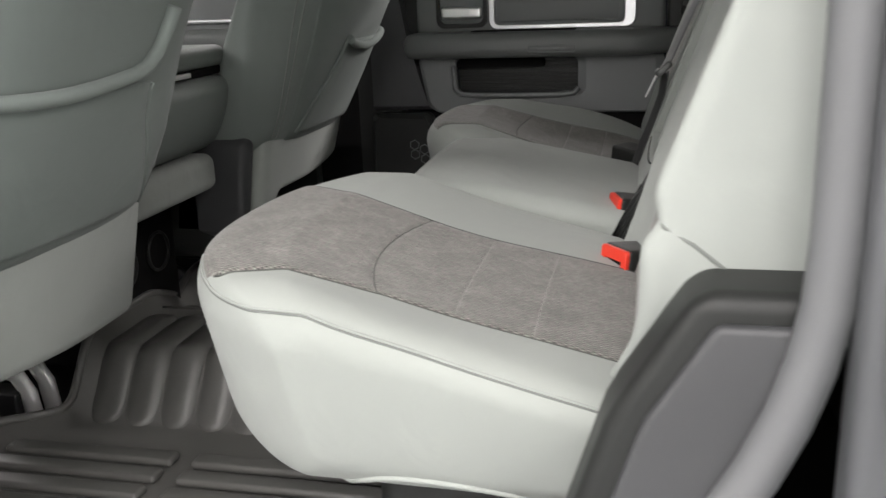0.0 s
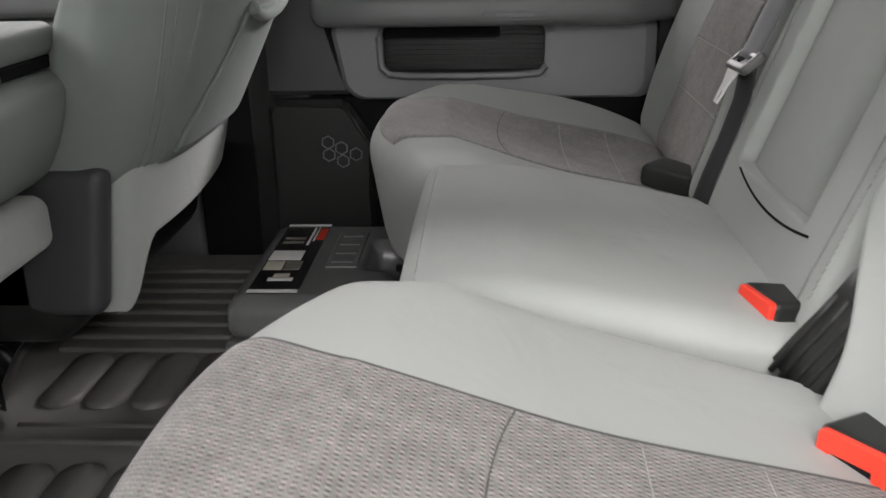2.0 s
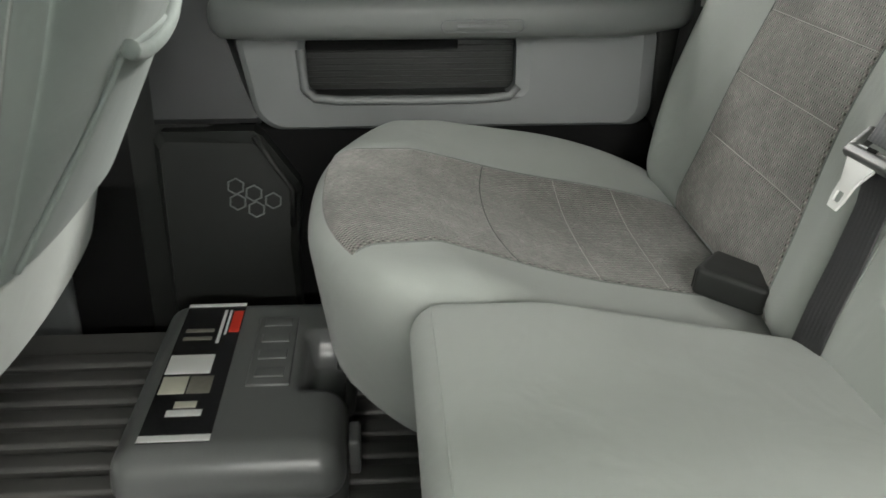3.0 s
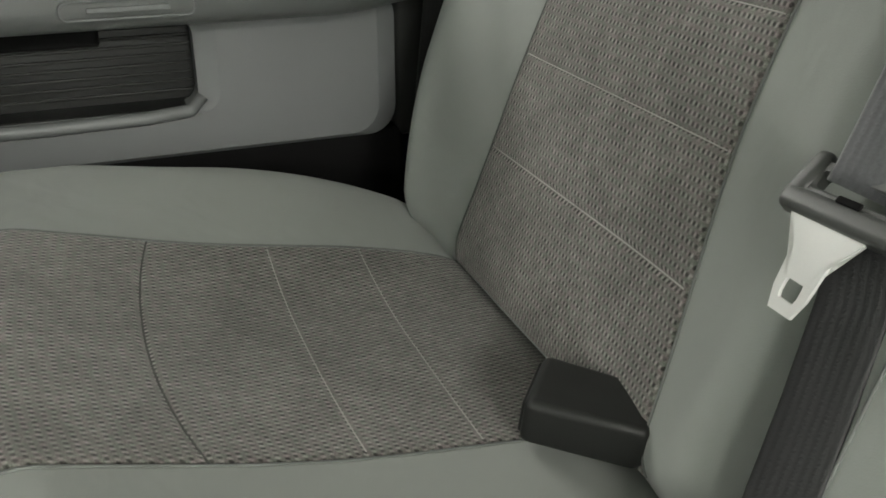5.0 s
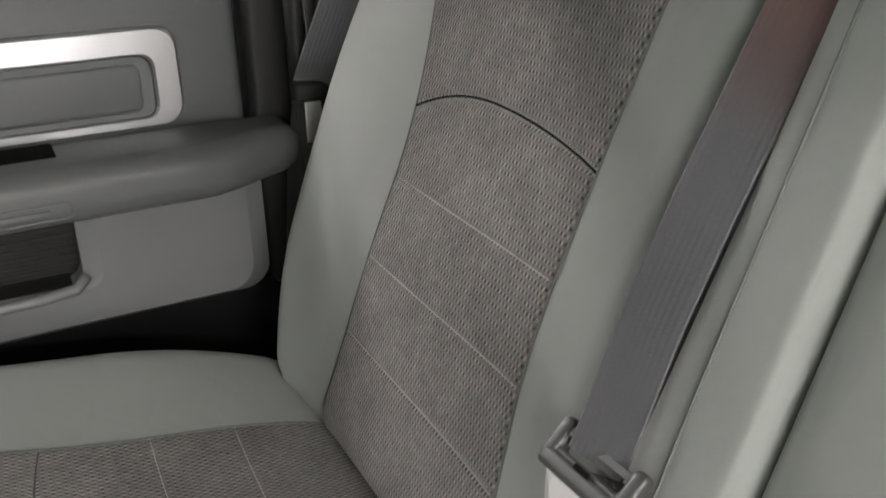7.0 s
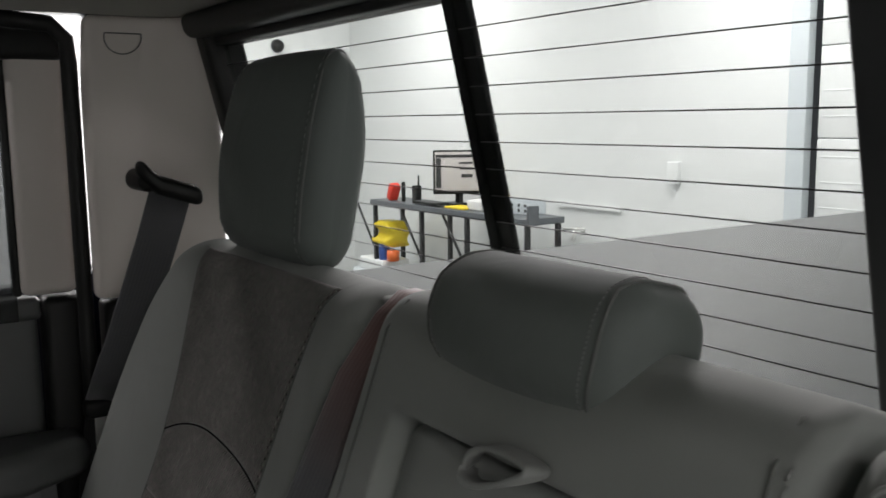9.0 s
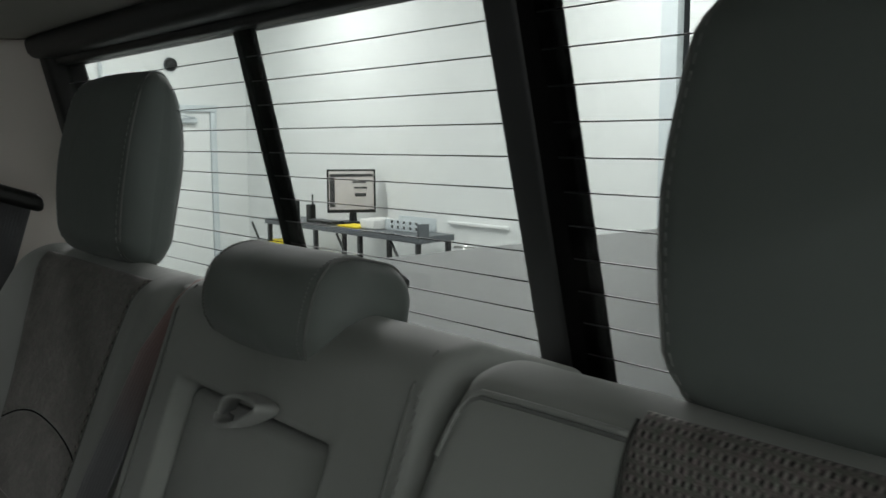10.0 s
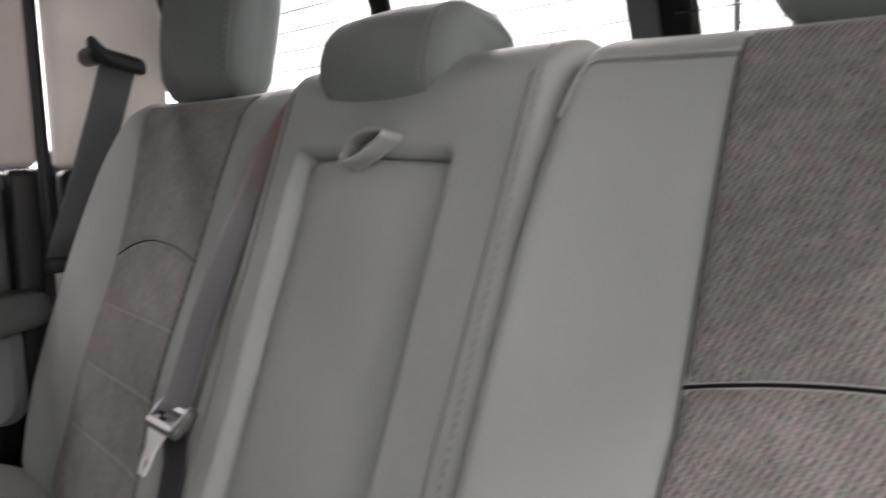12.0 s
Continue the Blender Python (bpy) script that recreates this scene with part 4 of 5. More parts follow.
buckle("buckle", (0.340, -0.340, 0.327), 38, 6, True, "black buckle with red button on the woven cushion")
buckle("buckle", (0.332, -0.138, 0.343), 16, 8, True, "black buckle with red button on the centre cushion", 0.072)
buckle("buckle", (0.322, 0.334, 0.334), -40, 6, False, "plain black buckle without a red button", 0.07)


def hinge_strap():
    pts = [Vector(p) for p in ((0.343, -0.212, 0.312), (0.355, -0.219, 0.338), (0.367, -0.226, 0.362), (0.379, -0.231, 0.386), (0.391, -0.236, 0.412))]
    wide = Vector((0.3, -1, 0)).normalized()
    t = thing("anchor_sleeve", "black anchor sleeve between the rear seat backs", "seat belt")
    part("sleeve", ribbon(pts, wide, 0.050, 0.012, [1.15, 1.1, 1.05, 1.0, 0.9]), PLASTIC, t)
    for q in (-0.019, -0.006, 0.008, 0.020):
        part("fold", tube([p + wide * q + Vector((-0.006, 0, 0.002)) for p in pts[:4]], 0.0026, 8), PLASTIC, t)
    return t


hinge_strap()


def belt_slot():
    t = thing("belt_slot_bezel", "pale plastic belt slot bezel on the seat back top", "trim")
    part("bezel", box(0.553, 0.625, 0.148, 0.262, 0.770, 0.7885, 0.008, lambda x, y, z: (x, y, z - 0.25 * max(0.0, x - 0.59) - 0.3 * max(0.0, y - 0.235)), 4, (4, 6, 2)), CLOTH, t)
    part("slot", box(0.584, 0.602, 0.158, 0.226, 0.780, 0.7893, 0.001), GAP, t)
    part("strap_eye", tube([(0.64, 0.03, 0.790), (0.655, 0.035, 0.803), (0.66, 0.06, 0.808), (0.655, 0.085, 0.803), (0.64, 0.09, 0.790)], 0.008), PLASTIC, t)
    return t


belt_slot()

# ---- passenger rear door ----
def rear_door():
    t = thing("door_2", "closed grey plastic rear door with silver trim and map pocket", "door", kind="structure")
    Y = 0.855
    part("upper_panel", box(-0.20, 0.405, Y, Y + 0.03, 0.52, 0.709, 0.012, lambda x, y, z: (x, y + 0.05 * max(0, z - 0.62), z), 3, (6, 2, 8)), ARM_VINYL, t)
    part("window_ledge", box(-0.21, 0.41, Y - 0.004, Y + 0.04, 0.690, 0.721, 0.010, None, 3, (6, 2, 2)), ARM_VINYL, t)
    part("rear_edge", box(0.408, 0.462, Y - 0.02, Y + 0.035, 0.34, 0.721, 0.01), PLASTIC, t, "black door edge panel")
    part("front_edge", box(-0.245, -0.135, Y + 0.002, Y + 0.018, 0.34, 0.721, 0.006), PLASTIC, t, "black door edge panel")

    def arm(x, y, z):
        k = smooth01((x - 0.33) / 0.12)
        f = smooth01((-0.12 - x) / 0.1)
        low = (0.83 - y) / 0.09
        return (x, y + 0.035 * k * low + 0.03 * f * low, z + 0.014 * k * low * (0.548 - z) / 0.06)

    part("armrest", box(-0.215, 0.445, 0.752, 0.86, 0.488, 0.548, 0.024, arm, 6, (24, 4, 2)), ARM_VINYL, t, "padded grey vinyl armrest")
    # Flat black pad stands in for the pull cup's dark hollow.
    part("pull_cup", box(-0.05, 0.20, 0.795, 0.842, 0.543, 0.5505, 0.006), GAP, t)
    ring = round_rect(0.094, 0.203, 0.501, 0.516, 0.006)
    part("vent_plate", tube([(x, 0.7512, z) for x, z in ring], 0.0014, 6, True), DOOR_GREY, t, "outlined plate in the armrest")
    part("plate_mark", box(0.115, 0.182, 0.7502, 0.753, 0.506, 0.511, 0.001), DOOR_GREY, t)

    # lower panel with an opening for the pocket
    L, R, B, T = -0.185, 0.405, 0.352, 0.494
    pl, pr, pb, pt = -0.092, 0.205, 0.400, 0.487
    outer = round_rect(L, R, B, T + 0.01, 0.03, 8)
    inner = round_rect(pl, pr, pb, pt, 0.018, 8)
    fp = frame_plate(outer, inner, 1, 0.845, 0.815)
    for v in fp.verts:
        if v.co.z < 0.43:
            if v.co.x < -0.12:
                v.co.x += 0.35 * (0.43 - v.co.z)
    part("lower_panel", fp, DOOR_GREY, t, "grey lower door panel")
    part("pocket_back", box(pl - 0.01, pr + 0.01, 0.856, 0.866, pb - 0.01, pt + 0.01, 0.002), PLASTIC, t, "black ribbed pocket back")
    for i in range(9):
        z = pb + 0.008 + i * 0.009
        part("pocket_rib", box(pl, pr, 0.8535, 0.858, z, z + 0.003, 0.001), PLASTIC, t)
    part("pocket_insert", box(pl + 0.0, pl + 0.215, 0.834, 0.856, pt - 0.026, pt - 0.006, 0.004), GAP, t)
    part("pocket_floor", box(pl, pr, 0.82, 0.858, pb - 0.008, pb + 0.001, 0.003), PLASTIC, t)
    part("pocket_lip", tube([(pl - 0.006, 0.815, pt - 0.02), (pl - 0.002, 0.812, pb + 0.012), (pl + 0.012, 0.809, pb + 0.0), (pl + 0.05, 0.807, pb - 0.003), ((pl + pr) / 2, 0.806, pb - 0.004), (pr - 0.05, 0.807, pb - 0.003), (pr - 0.01, 0.809, pb + 0.0), (pr + 0.002, 0.813, pb + 0.012)], 0.0065, 8), DOOR_GREY, t, "rounded pocket lip")
    # Black panel paints the deep shade below the door panel.
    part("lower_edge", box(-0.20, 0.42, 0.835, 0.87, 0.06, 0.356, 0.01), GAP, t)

    # silver frame with inner panel and handle
    fo, fi = round_rect(-0.012, 0.338, 0.551, 0.654, 0.022, 6), round_rect(0.000, 0.310, 0.560, 0.625, 0.014, 6)
    part("silver_frame", frame_plate(fo, fi, 1, Y + 0.004, Y - 0.009), SILVER, t, "satin silver trim frame")
    part("frame_inner", frame_plate(round_rect(0.000, 0.310, 0.560, 0.625, 0.014, 6), round_rect(0.006, 0.296, 0.567, 0.616, 0.010, 6), 1, Y + 0.002, Y - 0.004), DOOR_GREY, t)
    part("inlay", box(0.004, 0.300, Y - 0.004, Y + 0.01, 0.565, 0.618, 0.006), ARM_VINYL, t, "dark vinyl inlay")
    cup = part("handle_cup", frame_plate(round_rect(-0.145, -0.018, 0.556, 0.651, 0.02, 6), round_rect(-0.135, -0.028, 0.566, 0.641, 0.016, 6), 1, Y + 0.004, Y - 0.006), PLASTIC, t)
    part("door_handle", box(-0.130, -0.030, Y - 0.016, Y - 0.002, 0.578, 0.606, 0.007, None, 4, (6, 2, 2)), STEEL, cup, "chrome inside door handle")
    t.location.z = -0.013
    return t


rear_door()


def pillar_foot():
    """Dark trim at the foot of the centre pillar, with a honeycomb grille on its bevelled face."""
    t = thing("pillar_foot_trim", "black plastic pillar foot with a honeycomb grille", "trim")
    part("foot", slab([(-0.31, -0.02), (-0.31, 0.330), (-0.300, 0.342), (-0.170, 0.342), (-0.158, 0.335), (-0.110, 0.265), (-0.106, 0.250), (-0.116, 0.16), (-0.116, -0.02)], 1, 0.862, 0.792, 0.014), PLASTIC, t)
    part("ridge", tube([(-0.168, 0.795, 0.338), (-0.140, 0.792, 0.292), (-0.118, 0.793, 0.258), (-0.121, 0.795, 0.20)], 0.005, 8), PLASTIC, t, "raised edge of the foot")
    part("upper_trim", slab([(-0.31, 0.348), (-0.160, 0.348), (-0.178, 0.40), (-0.214, 0.53), (-0.250, 0.75), (-0.262, 1.05), (-0.31, 1.05)], 1, 0.862, 0.815, 0.010), COVER_GREY, t, "grey pillar trim")
    r = 0.0122
    for x, z in ((-0.174, 0.253), (-0.147, 0.241), (-0.172, 0.228), (-0.199, 0.264), (-0.198, 0.240)):
        part("hexagon", tube([(x + r * math.cos(radians(60 * i + 25)), 0.7915, z + r * math.sin(radians(60 * i + 25))) for i in range(6)], 0.0014, 5, True), DOOR_GREY, t)
    return t


pillar_foot()


# ---- front seats ----
def front_seat(s, label):
    """Seen from behind: a raked back with a pocket panel, pale sides and a hanging skirt."""
    t = thing("front_seat", label, "seat", "front seats")
    rk = radians(26)
    HY, HL, mid = 0.300 if s > 0 else 0.285, 0.31, 0.445 if s > 0 else 0.470

    def warp(a, b, c):
        l = b + HL
        f = (c + 0.09) / 0.18
        q = a / HY
        x = -0.318 + math.sin(rk) * l + c - 0.09 - (0.13 if a > 0 else 0.05 + 0.08 * smooth01((l - 0.08) / 0.3)) * abs(q) ** 3.6 * f
        z = 0.335 + math.cos(rk) * l
        wd = 1 - 0.16 * max(0.0, (l - 0.35) / 0.27) ** 2 - 0.12 * max(0.0, (0.15 - l) / 0.15)
        return (x, s * (mid + a * wd), z)

    pad = Pad((HY, HL, 0.09), 0.06, warp)
    part("back", pad.body(6, (26, 22, 6)), CLOTH_MID, t)
    pl = lambda b: -0.212 - 0.02 * smooth01((b + 0.1) / 0.3)
    pr = lambda b: 0.212 + 0.02 * smooth01((b + 0.1) / 0.3)
    part("back_panel", pad.patch(pl, pr, -0.300, 0.25, 30, 40, 0.004), CLOTH_DEEP, t, "green-grey cloth back panel")
    ql = lambda b: -0.190 + 0.100 * smooth01((b + 0.290) / 0.215)
    qr = lambda b: 0.190 + 0.02 * smooth01((b + 0.25) / 0.3)
    part("pocket", pad.patch(ql, qr, -0.268, -0.070, 30, 40, 0.012), CLOTH_DEEP, t, "stretch cloth map pocket")
    hem = [(-0.088 + 0.288 * i / 24, -0.070 - 0.022 * math.sin(math.pi * min(1.0, i / 20)) ** 0.8 + 0.012 * max(0.0, i / 24 - 0.6)) for i in range(25)]
    if s < 0:
        hem = [(-0.082, 0.02), (-0.080, -0.01), (-0.074, -0.035), (-0.060, -0.052)] + [(-0.040 + 0.290 * i / 20, -0.060 - 0.012 * math.sin(math.pi * i / 20)) for i in range(21)]
    part("pocket_hem", tube(pad.line(hem, 0.010), 0.0085, 10), CLOTH_DEEP, t, "rolled pocket hem")
    part("pocket_side", tube(pad.line([(ql(b), b) for b in [-0.262 + 0.185 * i / 16 for i in range(17)]], 0.006), 0.0032, 8), CLOTH_DEEP, t, "sewn pocket edge")
    for q in (-1, 1):
        for w in (0.0, 0.012):
            part("side_seam", tube(pad.line([(q * (0.240 + w + 0.004 * i / 20), -0.285 + 0.53 * i / 20) for i in range(21)], 0.0006), 0.0013, 6), SEAM, t)

    def skirt(x, y, z):
        out = s * y - 0.445
        tail = max(0.0, (-0.165 - out) / 0.077) ** 2.0 if s > 0 else 0.0
        low = smooth01((0.36 - z) / 0.10)
        return (x + 0.22 * (z - 0.36) - (0.13 if out > 0 else 0.045) * abs(out / 0.30) ** 3.6, y, z - low * (0.100 * tail - 0.012 * smooth01((out + 0.05) / 0.2)))

    y0, y1 = sorted((s * (0.203 if s > 0 else 0.265), s * 0.725))
    part("skirt", box(-0.375, -0.312, y0, y1, 0.262 if s > 0 else 0.205, 0.384, 0.018, skirt, 4, (3, 30, 8)), CLOTH, t, "pale cloth skirt under the pocket")
    part("seat_base", box(-0.85, -0.42, *sorted((s * 0.16, s * 0.72)), 0.14 if s > 0 else 0.24, 0.36, 0.05), PLASTIC, t, "black plastic seat base")
    if s > 0:
        part("recliner_cover", box(-0.52, -0.362, *sorted((s * 0.160, s * 0.2)), 0.19, 0.385, 0.03, lambda x, y, z: (x + 0.15 * (z - 0.3), y, z), 4, (5, 3, 8)), COVER_GREY, t, "dark plastic recliner cover")
    for q in (0.24, 0.64):
        rail = part("seat_rail", box(-1.0, -0.59, s * q - 0.02, s * q + 0.02, 0.0, 0.05, 0.006), BLACK_STEEL, t)
        for k in (0.0, 0.045):
            part("rail_bracket", tube([(-0.575, s * q + k, -0.015), (-0.582, s * q + k, 0.045), (-0.60, s * q + k, 0.075), (-0.64, s * q + k, 0.09)], 0.010, 10, False, 1.6), PLATED if s < 0 else BLACK_STEEL, t, "shiny seat rail bracket")
    part("headrest", box(-0.16, -0.06, *sorted((s * 0.32, s * 0.57)), 0.90, 1.05, 0.04, None, 5, (3, 6, 5)), CLOTH, t)
    return t


front_seat(1, "front passenger seat with green-grey cloth back and map pocket")
front_seat(-1, "driver seat with green-grey cloth back and map pocket")


def console():
    t = thing("centre_console", "grey centre console with folded armrest between the front seats", "console")
    part("lid", box(-0.72, -0.345, -0.175, 0.175, 0.525, 0.562, 0.016, None, 4, (8, 8, 2)), CONSOLE, t, "padded console lid")
    part("lid_gap", box(-0.70, -0.352, -0.165, 0.165, 0.512, 0.526, 0.003), GAP, t)
    part("latch", box(-0.352, -0.343, -0.03, 0.03, 0.515, 0.523, 0.002), STEEL, t)
    t.location = (-0.033, -0.006, -0.004)

    def taper(x, y, z):
        k = (0.51 - z) / 0.14
        return (x - 0.05 * k * k, y * (1 - 0.06 * k), z)

    part("bin", box(-0.72, -0.335, -0.175, 0.175, 0.372, 0.511, 0.03, taper, 5, (6, 8, 6)), CONSOLE, t, "green-grey moulded bin")
    part("carrier", box(-0.70, -0.375, -0.17, 0.150, 0.30, 0.368, 0.02, None, 4, (4, 8, 3)), CLOTH, t, "pale cloth carrier")
    # Solid black block draws the dark inside of the open storage.
    part("rear_bin", box(-0.75, -0.475, -0.14, 0.14, 0.05, 0.298, 0.01), GAP, t, "solid black block standing for the dark open storage under the console")
    for y in (-0.05, 0.06):
        part("cup_ring", tube([(-0.466, y + 0.035 * math.cos(g), 0.20 + 0.035 * math.sin(g)) for g in [2 * math.pi * i / 24 for i in range(24)]], 0.003, 6, True), PLASTIC, t)
    return t


console()


def far_front_door():
    t = thing("front_door_panel", "grey front door panel with silver trim lines", "door")
    part("panel", box(-1.6, -0.47, 0.83, 0.86, -0.03, 0.73, 0.012), DOOR_GREY, t)
    # Black filler added to darken the space between panel and pillar.
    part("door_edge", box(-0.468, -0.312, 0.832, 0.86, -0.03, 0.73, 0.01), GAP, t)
    part("arm", box(-1.3, -0.45, 0.76, 0.84, 0.50, 0.56, 0.02), ARM_VINYL, t)
    part("silver_line", box(-1.35, -0.5, 0.822, 0.832, 0.655, 0.668, 0.003), SILVER, t)
    part("silver_line", box(-1.35, -0.5, 0.822, 0.832, 0.572, 0.583, 0.003), SILVER, t)
    return t


far_front_door()


# ---- floor mat and tool case ----
def mat_height(y):
    """The mat climbs from the footwells over the tunnel."""
    return 0.004 + 0.094 * smooth01((0.252 + y) / 0.095) - 0.040 * smooth01((y - 0.0) / 0.15)


def floor_mat():
    t = thing("floor_mat", "black ribbed rubber floor mat over the tunnel", "mat")
    ys = [-0.74 + 1.48 * i / 200 for i in range(201)]
    x1 = 0.10
    front = lambda y: -0.578 + 0.078 * smooth01((y + 0.33) / 0.07) - 0.062 * smooth01((y - 0.05) / 0.28)
    verts, faces = [], []
    for y in ys:
        z, x0 = mat_height(y), front(y)
        for x, dz in ((x0 - 0.012, 0.03), (x0 - 0.004, 0.03), (x0 + 0.012, 0.0), (-0.2, 0.0), (x1 - 0.01, 0.0), (x1, 0.02)):
            verts.append((x, y, z + dz))
    n = 6
    for i in range(200):
        for k in range(n - 1):
            faces.append((i * n + k, i * n + k + 1, (i + 1) * n + k + 1, (i + 1) * n + k))
    part("sheet", mesh(verts, faces), RUBBER, t)
    for s in (-1, 1):
        part("rim", tube([(front(y) - 0.006, y, mat_height(y) + 0.028) for y in ys[::2]], 0.007, 8) if s > 0 else tube([(front(-0.735), -0.735, 0.03), (x1, -0.735, 0.03)], 0.006, 8), RUBBER, t)

    def pad_rib(xc, y0, y1, hw):
        """A raised lozenge that follows the mat."""
        n2, vs, fs = 44, [], []
        for j in range(n2 + 1):
            y = (y0 + y1) / 2 - (y1 - y0) / 2 * math.cos(math.pi * j / n2)
            d = min(y - y0, y1 - y)
            wd = hw * math.sqrt(max(0.0, 1 - (1 - min(1, d / hw)) ** 2))
            for u, h in ((-1, -0.001), (-0.93, 0.0058), (0, 0.0080), (0.93, 0.0058), (1, -0.001)):
                vs.append((xc + u * max(wd, 0.001), y, mat_height(y) + h * min(1, wd / hw * 1.5) + 0.0005))
        for j in range(n2):
            for k in range(4):
                fs.append((j * 5 + k, j * 5 + k + 1, j * 5 + k + 6, j * 5 + k + 5))
        return mesh(vs, fs)

    for i in range(9):
        xc = -0.470 + 0.0625 * i
        part("rib", pad_rib(xc, 0.165, 0.322, 0.0290), RUBBER, t)
        part("rib", pad_rib(-0.451 + 0.0605 * i, -0.250, -0.022, 0.0288), RUBBER, t)
    for i in range(8):
        y = -0.345 - 0.045 * i
        for xa, xb in ((-0.54, -0.27), (-0.24, 0.06)):
            part("bar", box(xa, xb, y - 0.015, y + 0.015, 0.004, 0.017, 0.008, None, 3), RUBBER, t)
            part("bar", box(xa, xb, -y - 0.015, -y + 0.015, 0.053, 0.064, 0.005, None, 3), RUBBER, t)
    for y in (0.030, 0.115):
        part("cross_bar", tube([(-0.49 + 0.055 * i, y, mat_height(y) - 0.004) for i in range(11)], 0.008, 10), RUBBER, t)
    return t


floor_mat()


def tool_case():
    t = thing("tool_case", "black plastic tool case with a glossy sticker on the mat", "tool case")
    x0, x1, y0, y1, z0, z1 = -0.282, -0.030, 0.306, 0.668, 0.063, 0.150
    part("lower_shell", box(x0 + 0.003, x1 - 0.003, y0 + 0.003, y1 - 0.003, z0, z0 + 0.022, 0.009, None, 3, (3, 3, 2)), CASE, t)

    def draft(x, y, z):
        k = (z - z0) / (z1 - z0)
        cx, cy = (x0 + x1) / 2, (y0 + y1) / 2
        notch = smooth01((x - (x1 - 0.055)) / 0.012) * smooth01((0.070 - abs(y - 0.50)) / 0.012)
        return (cx + (x - cx) * (1 - 0.06 * k), cy + (y - cy) * (1 - 0.05 * k), z - 0.045 * notch * smooth01((k - 0.5) / 0.3))

    lid = part("lid", box(x0, x1, y0, y1, z0 + 0.0185, z1, 0.028, draft, 5, (26, 36, 3)), CASE, t)
    part("emboss", box(-0.15, -0.10, 0.44, 0.60, z1 - 0.001, z1 + 0.003, 0.002), CASE, lid)
    for y in (0.455, 0.495, 0.535, 0.575):
        part("lettering_bar", box(-0.142, -0.108, y, y + 0.02, z1 + 0.0025, z1 + 0.0045, 0.001), CASE, lid)
    st = part("sticker", box(-0.248, -0.173, 0.338, 0.645, z1 + 0.0003, z1 + 0.0014, 0.0005), STICKER, t, "black glossy sticker with pale print")
    prints = (("white_bar", WHITE_BAR, (-0.248, -0.173, 0.339, 0.350)), ("white_bar", WHITE_BAR, (-0.248, -0.173, 0.636, 0.644)), ("print_field", WHITE_BAR, (-0.246, -0.194, 0.470, 0.512)),
              ("print_field", PAPER, (-0.245, -0.216, 0.428, 0.464)), ("picture_field", PRINT_GREY, (-0.214, -0.188, 0.428, 0.464)), ("mark", WHITE_BAR, (-0.228, -0.190, 0.384, 0.396)),
              ("mark", PAPER, (-0.222, -0.198, 0.400, 0.412)), ("stripe", WHITE_BAR, (-0.199, -0.195, 0.540, 0.625)), ("stripe", WHITE_BAR, (-0.192, -0.189, 0.560, 0.625)),
              ("stripe", PRINT_GREY, (-0.240, -0.205, 0.548, 0.556)), ("stripe", PRINT_GREY, (-0.240, -0.205, 0.568, 0.576)), ("red_field", RED, (-0.187, -0.174, 0.566, 0.622)))
    for name, mt, a in prints:
        part(name, box(*a, z1 + 0.0012, z1 + 0.0022, 0.0004), mt, st)
    part("handle", tube([(x1 - 0.02, 0.445, z1 - 0.045), (x1 - 0.004, 0.450, z1 - 0.045), (x1 - 0.002, 0.50, z1 - 0.045), (x1 - 0.004, 0.55, z1 - 0.045), (x1 - 0.02, 0.555, z1 - 0.045)], 0.007, 10), PLASTIC, t)
    for y in (0.40, 0.64):
        part("latch", box(x1 - 0.004, x1 + 0.010, y - 0.02, y + 0.02, z0 + 0.005, z0 + 0.05, 0.004), CASE, t)
    return t


tool_case()


# ---- workshop things ----
def desk():
    t = thing("workbench_desk", "long grey desk on black steel legs against the wall", "desk")
    x0, x1, y0, y1, z = 4.40, 4.78, 4.73, 7.06, 0.19
    part("top", box(x0, x1, y0, y1, z - 0.05, z, 0.006), DESK, t)
    part("side_rail", box(x0, x0 + 0.10, y0 - 0.03, y0 - 0.003, z - 0.05, z + 0.10, 0.004), DESK, t)
    for y in (y0 + 0.02, 5.52, 6.2, y1 - 0.05):
        for x in (x0 + 0.03, x1 - 0.05):
            part("leg", box(x - 0.018, x + 0.018, y - 0.018, y + 0.018, GROUND, z - 0.052, 0.003), BLACK_STEEL, t)
        part("brace", tube([(x0 + 0.03, y, -0.30), (x0 + 0.03, y + 0.35, z - 0.06)], 0.012), BLACK_STEEL, t)
    return t


desk()


def monitor():
    t = thing("computer_monitor", "black computer monitor with a lit page on the desk", "monitor")
    m = Matrix.Translation((4.72, 6.06, 0.475)) @ Matrix.Rotation(radians(57), 4, "Z") @ Matrix.Rotation(radians(6), 4, "Y")
    part("bezel", moved(box(-0.02, 0.02, -0.215, 0.215, -0.192, 0.192, 0.006), m), PLASTIC, t)
    sc = part("screen", moved(box(-0.023, -0.0205, -0.197, 0.197, -0.165, 0.174, 0.0008), m), SCREEN, t, "lit pale page")
    for a in ((-0.19, 0.19, 0.125, 0.150), (0.145, 0.19, -0.14, 0.12), (-0.14, -0.02, 0.02, 0.035), (-0.13, -0.03, -0.05, -0.02), (-0.13, -0.01, 0.07, 0.085)):
        part("screen_field", moved(box(-0.0255, -0.0235, a[0], a[1], a[2], a[3], 0.0005), m), SCREEN_DARK, sc)
    part("foot", box(4.60, 4.775, 5.96, 6.18, 0.191, 0.21, 0.006), PLASTIC, t)
    part("neck", box(4.72, 4.765, 6.04, 6.10, 0.205, 0.45, 0.006), PLASTIC, t)
    return t


monitor()


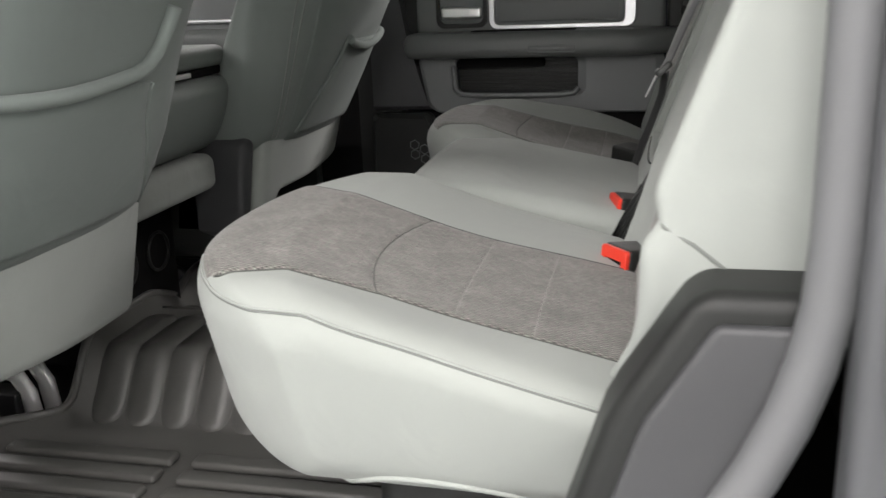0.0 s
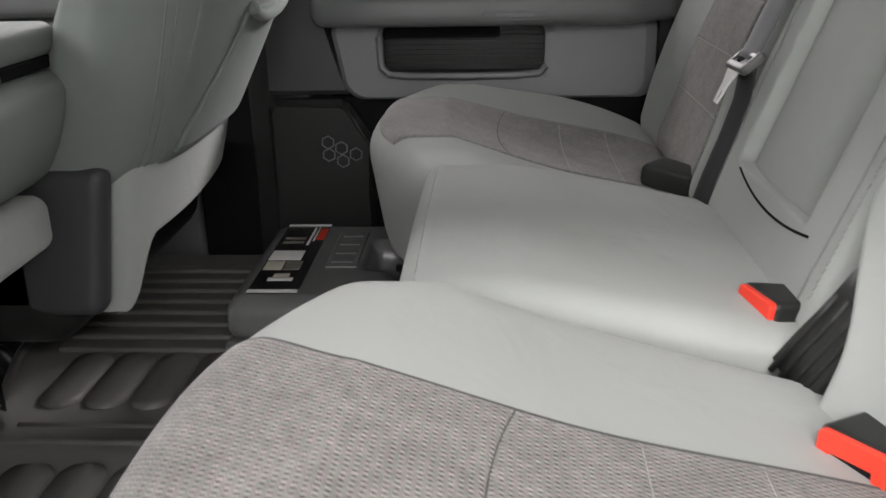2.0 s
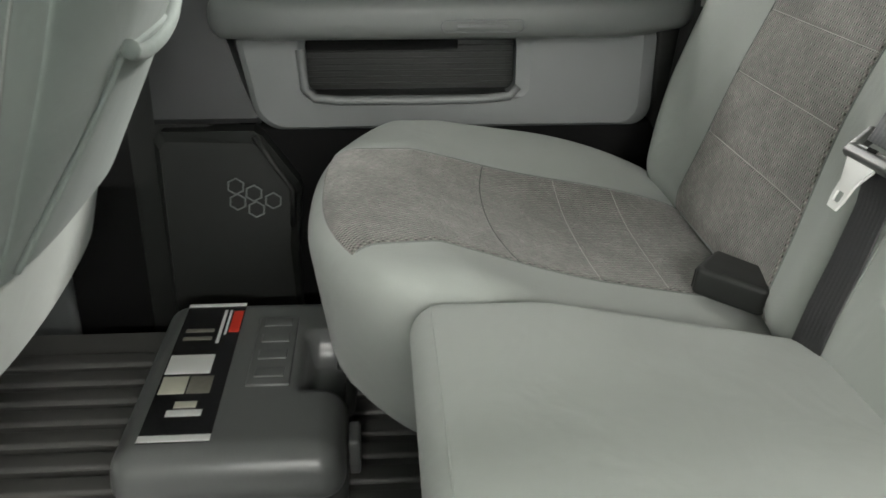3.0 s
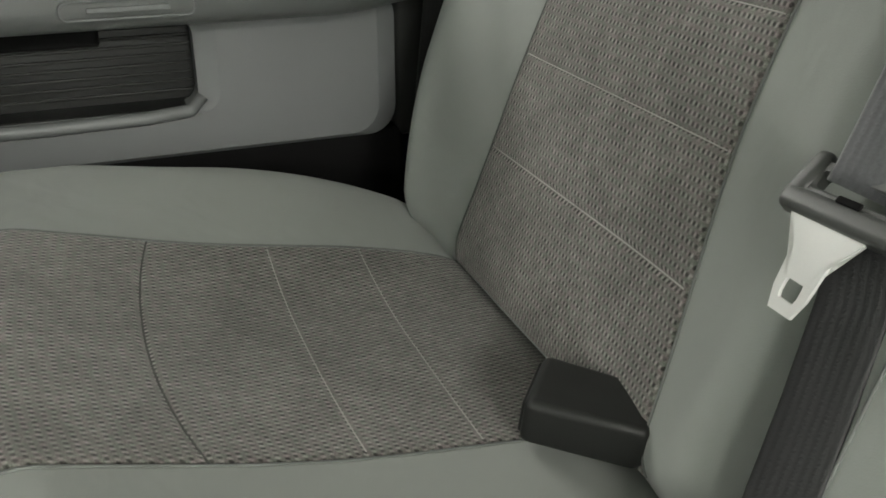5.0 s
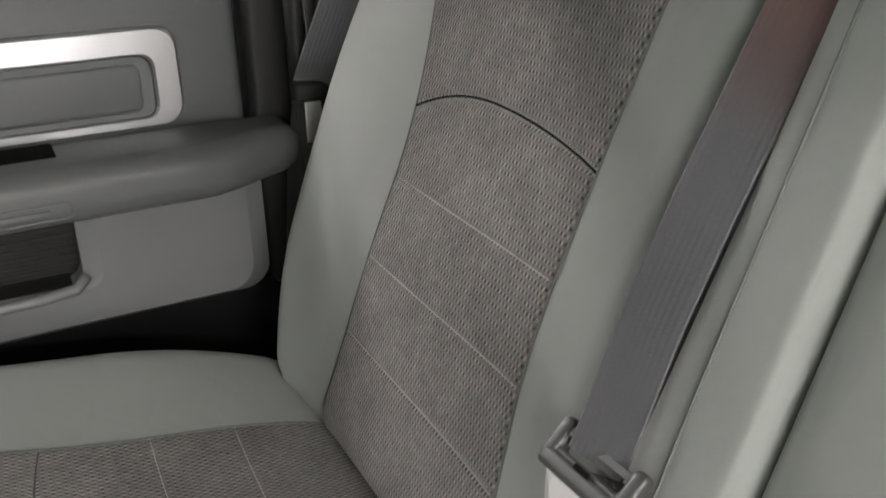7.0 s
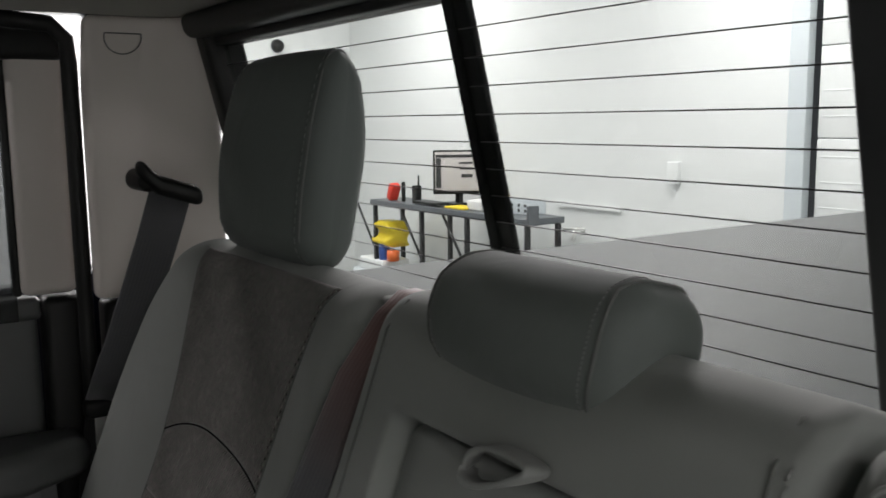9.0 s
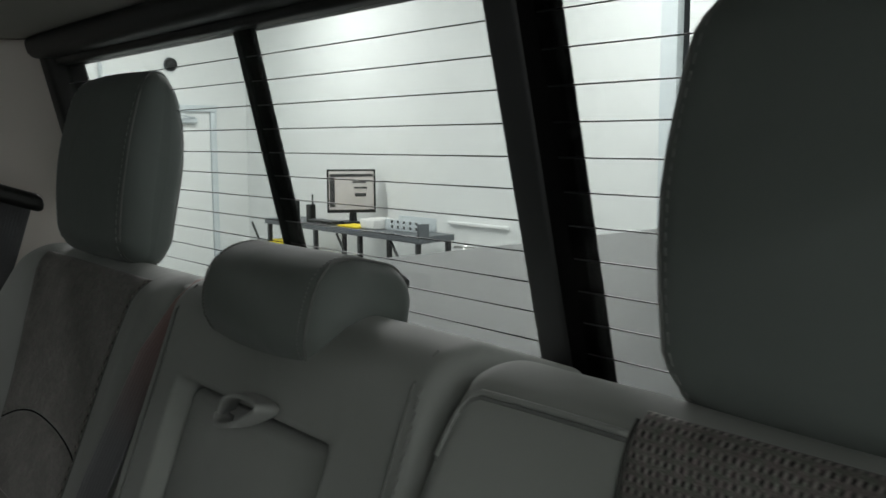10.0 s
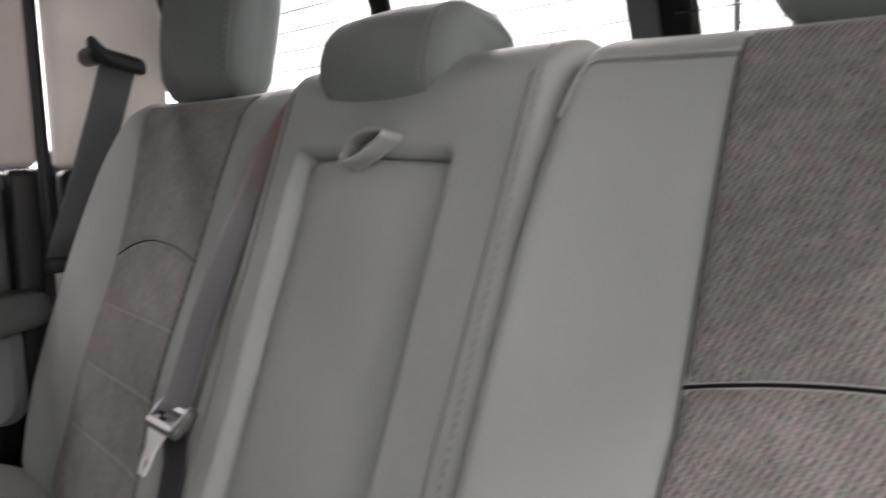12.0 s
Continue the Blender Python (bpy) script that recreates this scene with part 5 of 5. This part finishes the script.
def small_things():
    solo("paper_tray", join(box(4.5, 4.72, 5.42, 5.62, 0.191, 0.27, 0.01), box(4.52, 4.70, 5.44, 5.60, 0.27, 0.275, 0.001)), WHITE_BAR, "white paper box on the desk", "box")
    t = thing("wire_rack", "white perforated rack standing on the desk", "rack")
    part("back", box(4.755, 4.765, 4.93, 5.42, 0.191, 0.30, 0.003), WALL_GREY, t)
    part("front", box(4.60, 4.61, 4.93, 5.40, 0.191, 0.28, 0.003), WALL_GREY, t)
    for i in range(5):
        for k in range(2):
            part("hole", box(4.596, 4.599, 4.97 + i * 0.08, 4.995 + i * 0.08, 0.21 + k * 0.042, 0.232 + k * 0.042, 0.001), BLACK_STEEL, t)
    t = thing("red_scanner", "red hand scanner lying on the desk", "scanner")
    part("body", moved(box(-0.05, 0.05, -0.04, 0.04, 0, 0.16, 0.02), Matrix.Translation((4.5, 6.82, 0.20)) @ Matrix.Rotation(radians(25), 4, "X")), RED, t)
    part("stub", box(4.50, 4.53, 6.62, 6.65, 0.191, 0.37, 0.006), PLASTIC, t)
    t = thing("radio_handset", "black radio handset standing on the desk", "radio")
    part("body", box(4.48, 4.54, 6.36, 6.44, 0.191, 0.35, 0.01), PLASTIC, t)
    part("aerial", tube([(4.51, 6.37, 0.34), (4.51, 6.37, 0.44)], 0.008), PLASTIC, t)
    solo("yellow_pad", box(4.45, 4.63, 5.60, 5.88, 0.191, 0.206, 0.004), YELLOW, "yellow note pad on the desk", "note pad")
    t = thing("keyboard", "black keyboard on the desk", "keyboard")
    part("board", box(4.42, 4.56, 5.95, 6.32, 0.2065, 0.223, 0.004), PLASTIC, t)
    for i in range(4):
        part("key_row", box(4.432 + i * 0.03, 4.454 + i * 0.03, 5.965, 6.305, 0.2215, 0.228, 0.003), SIDE_GREY, t)
    t = thing("cleaning_bucket", "white bucket with yellow cloth and spray bottles", "bucket")
    part("bucket", tube([(4.55, 7.20, GROUND), (4.55, 7.20, GROUND + 0.25), (4.55, 7.20, -0.50)], 0.24, 24), WALL_GREY, t)
    part("stand", box(4.40, 4.70, 6.85, 7.3, -0.50, -0.38, 0.02), WALL, t)
    part("yellow_cloth", box(4.43, 4.67, 6.76, 7.06, -0.26, -0.01, 0.06, lambda x, y, z: (x + 0.03 * math.sin(z * 40), y + 0.03 * math.sin(z * 30 + x * 20), z), 4, (6, 6, 6)), YELLOW, t)
    part("blue_bottle", tube([(4.47, 6.93, -0.38), (4.47, 6.93, -0.27), (4.47, 6.93, -0.18)], 0.05, 14), BLUE, t)
    part("orange_bottle", tube([(4.49, 6.80, -0.38), (4.49, 6.80, -0.28)], 0.06, 14), ORANGE, t)
    t = thing("wall_valve", "grey pipe valve on the white wall", "valve")
    part("pipe", tube([(4.99, 4.75, 0.06), (4.9, 4.75, 0.06), (4.88, 4.75, -0.01)], 0.02), STEEL, t)
    part("lever", tube([(4.9, 4.64, 0.09), (4.9, 4.87, 0.07)], 0.012), STEEL, t)
    solo("wall_box", box(4.95, 4.998, 3.79, 3.88, 0.475, 0.625, 0.006), WALL, "white thermostat box on the wall", "box")
    solo("wall_rail", box(4.97, 4.998, 4.34, 5.04, 0.235, 0.262, 0.006), WALL, "white rail on the wall", "rail")
    for x, w in ((3.10, 0.035), (3.20, 0.02), (3.42, 0.02)):
        solo("wall_conduit", tube([(x, WY1 - w, GROUND + 0.9), (x, WY1 - w, CEIL - 0.01)], w, 12), WALL_GREY, "pale grey upright conduit on the side wall", "conduit", "wall conduits")
    t = thing("wall_bell", "round black sounder on the side wall", "sounder")
    part("dome", moved(tube([(0, 0, 0), (0, -0.05, 0)], 0.06, 20), Matrix.Translation((4.145, 8.499, 1.71))), BLACK_STEEL, t)
    part("ring", tube([(4.145 + 0.065 * math.cos(g), 8.49, 1.71 + 0.065 * math.sin(g)) for g in [2 * math.pi * i / 20 for i in range(20)]], 0.008, 6, True), DESK, t)


small_things()
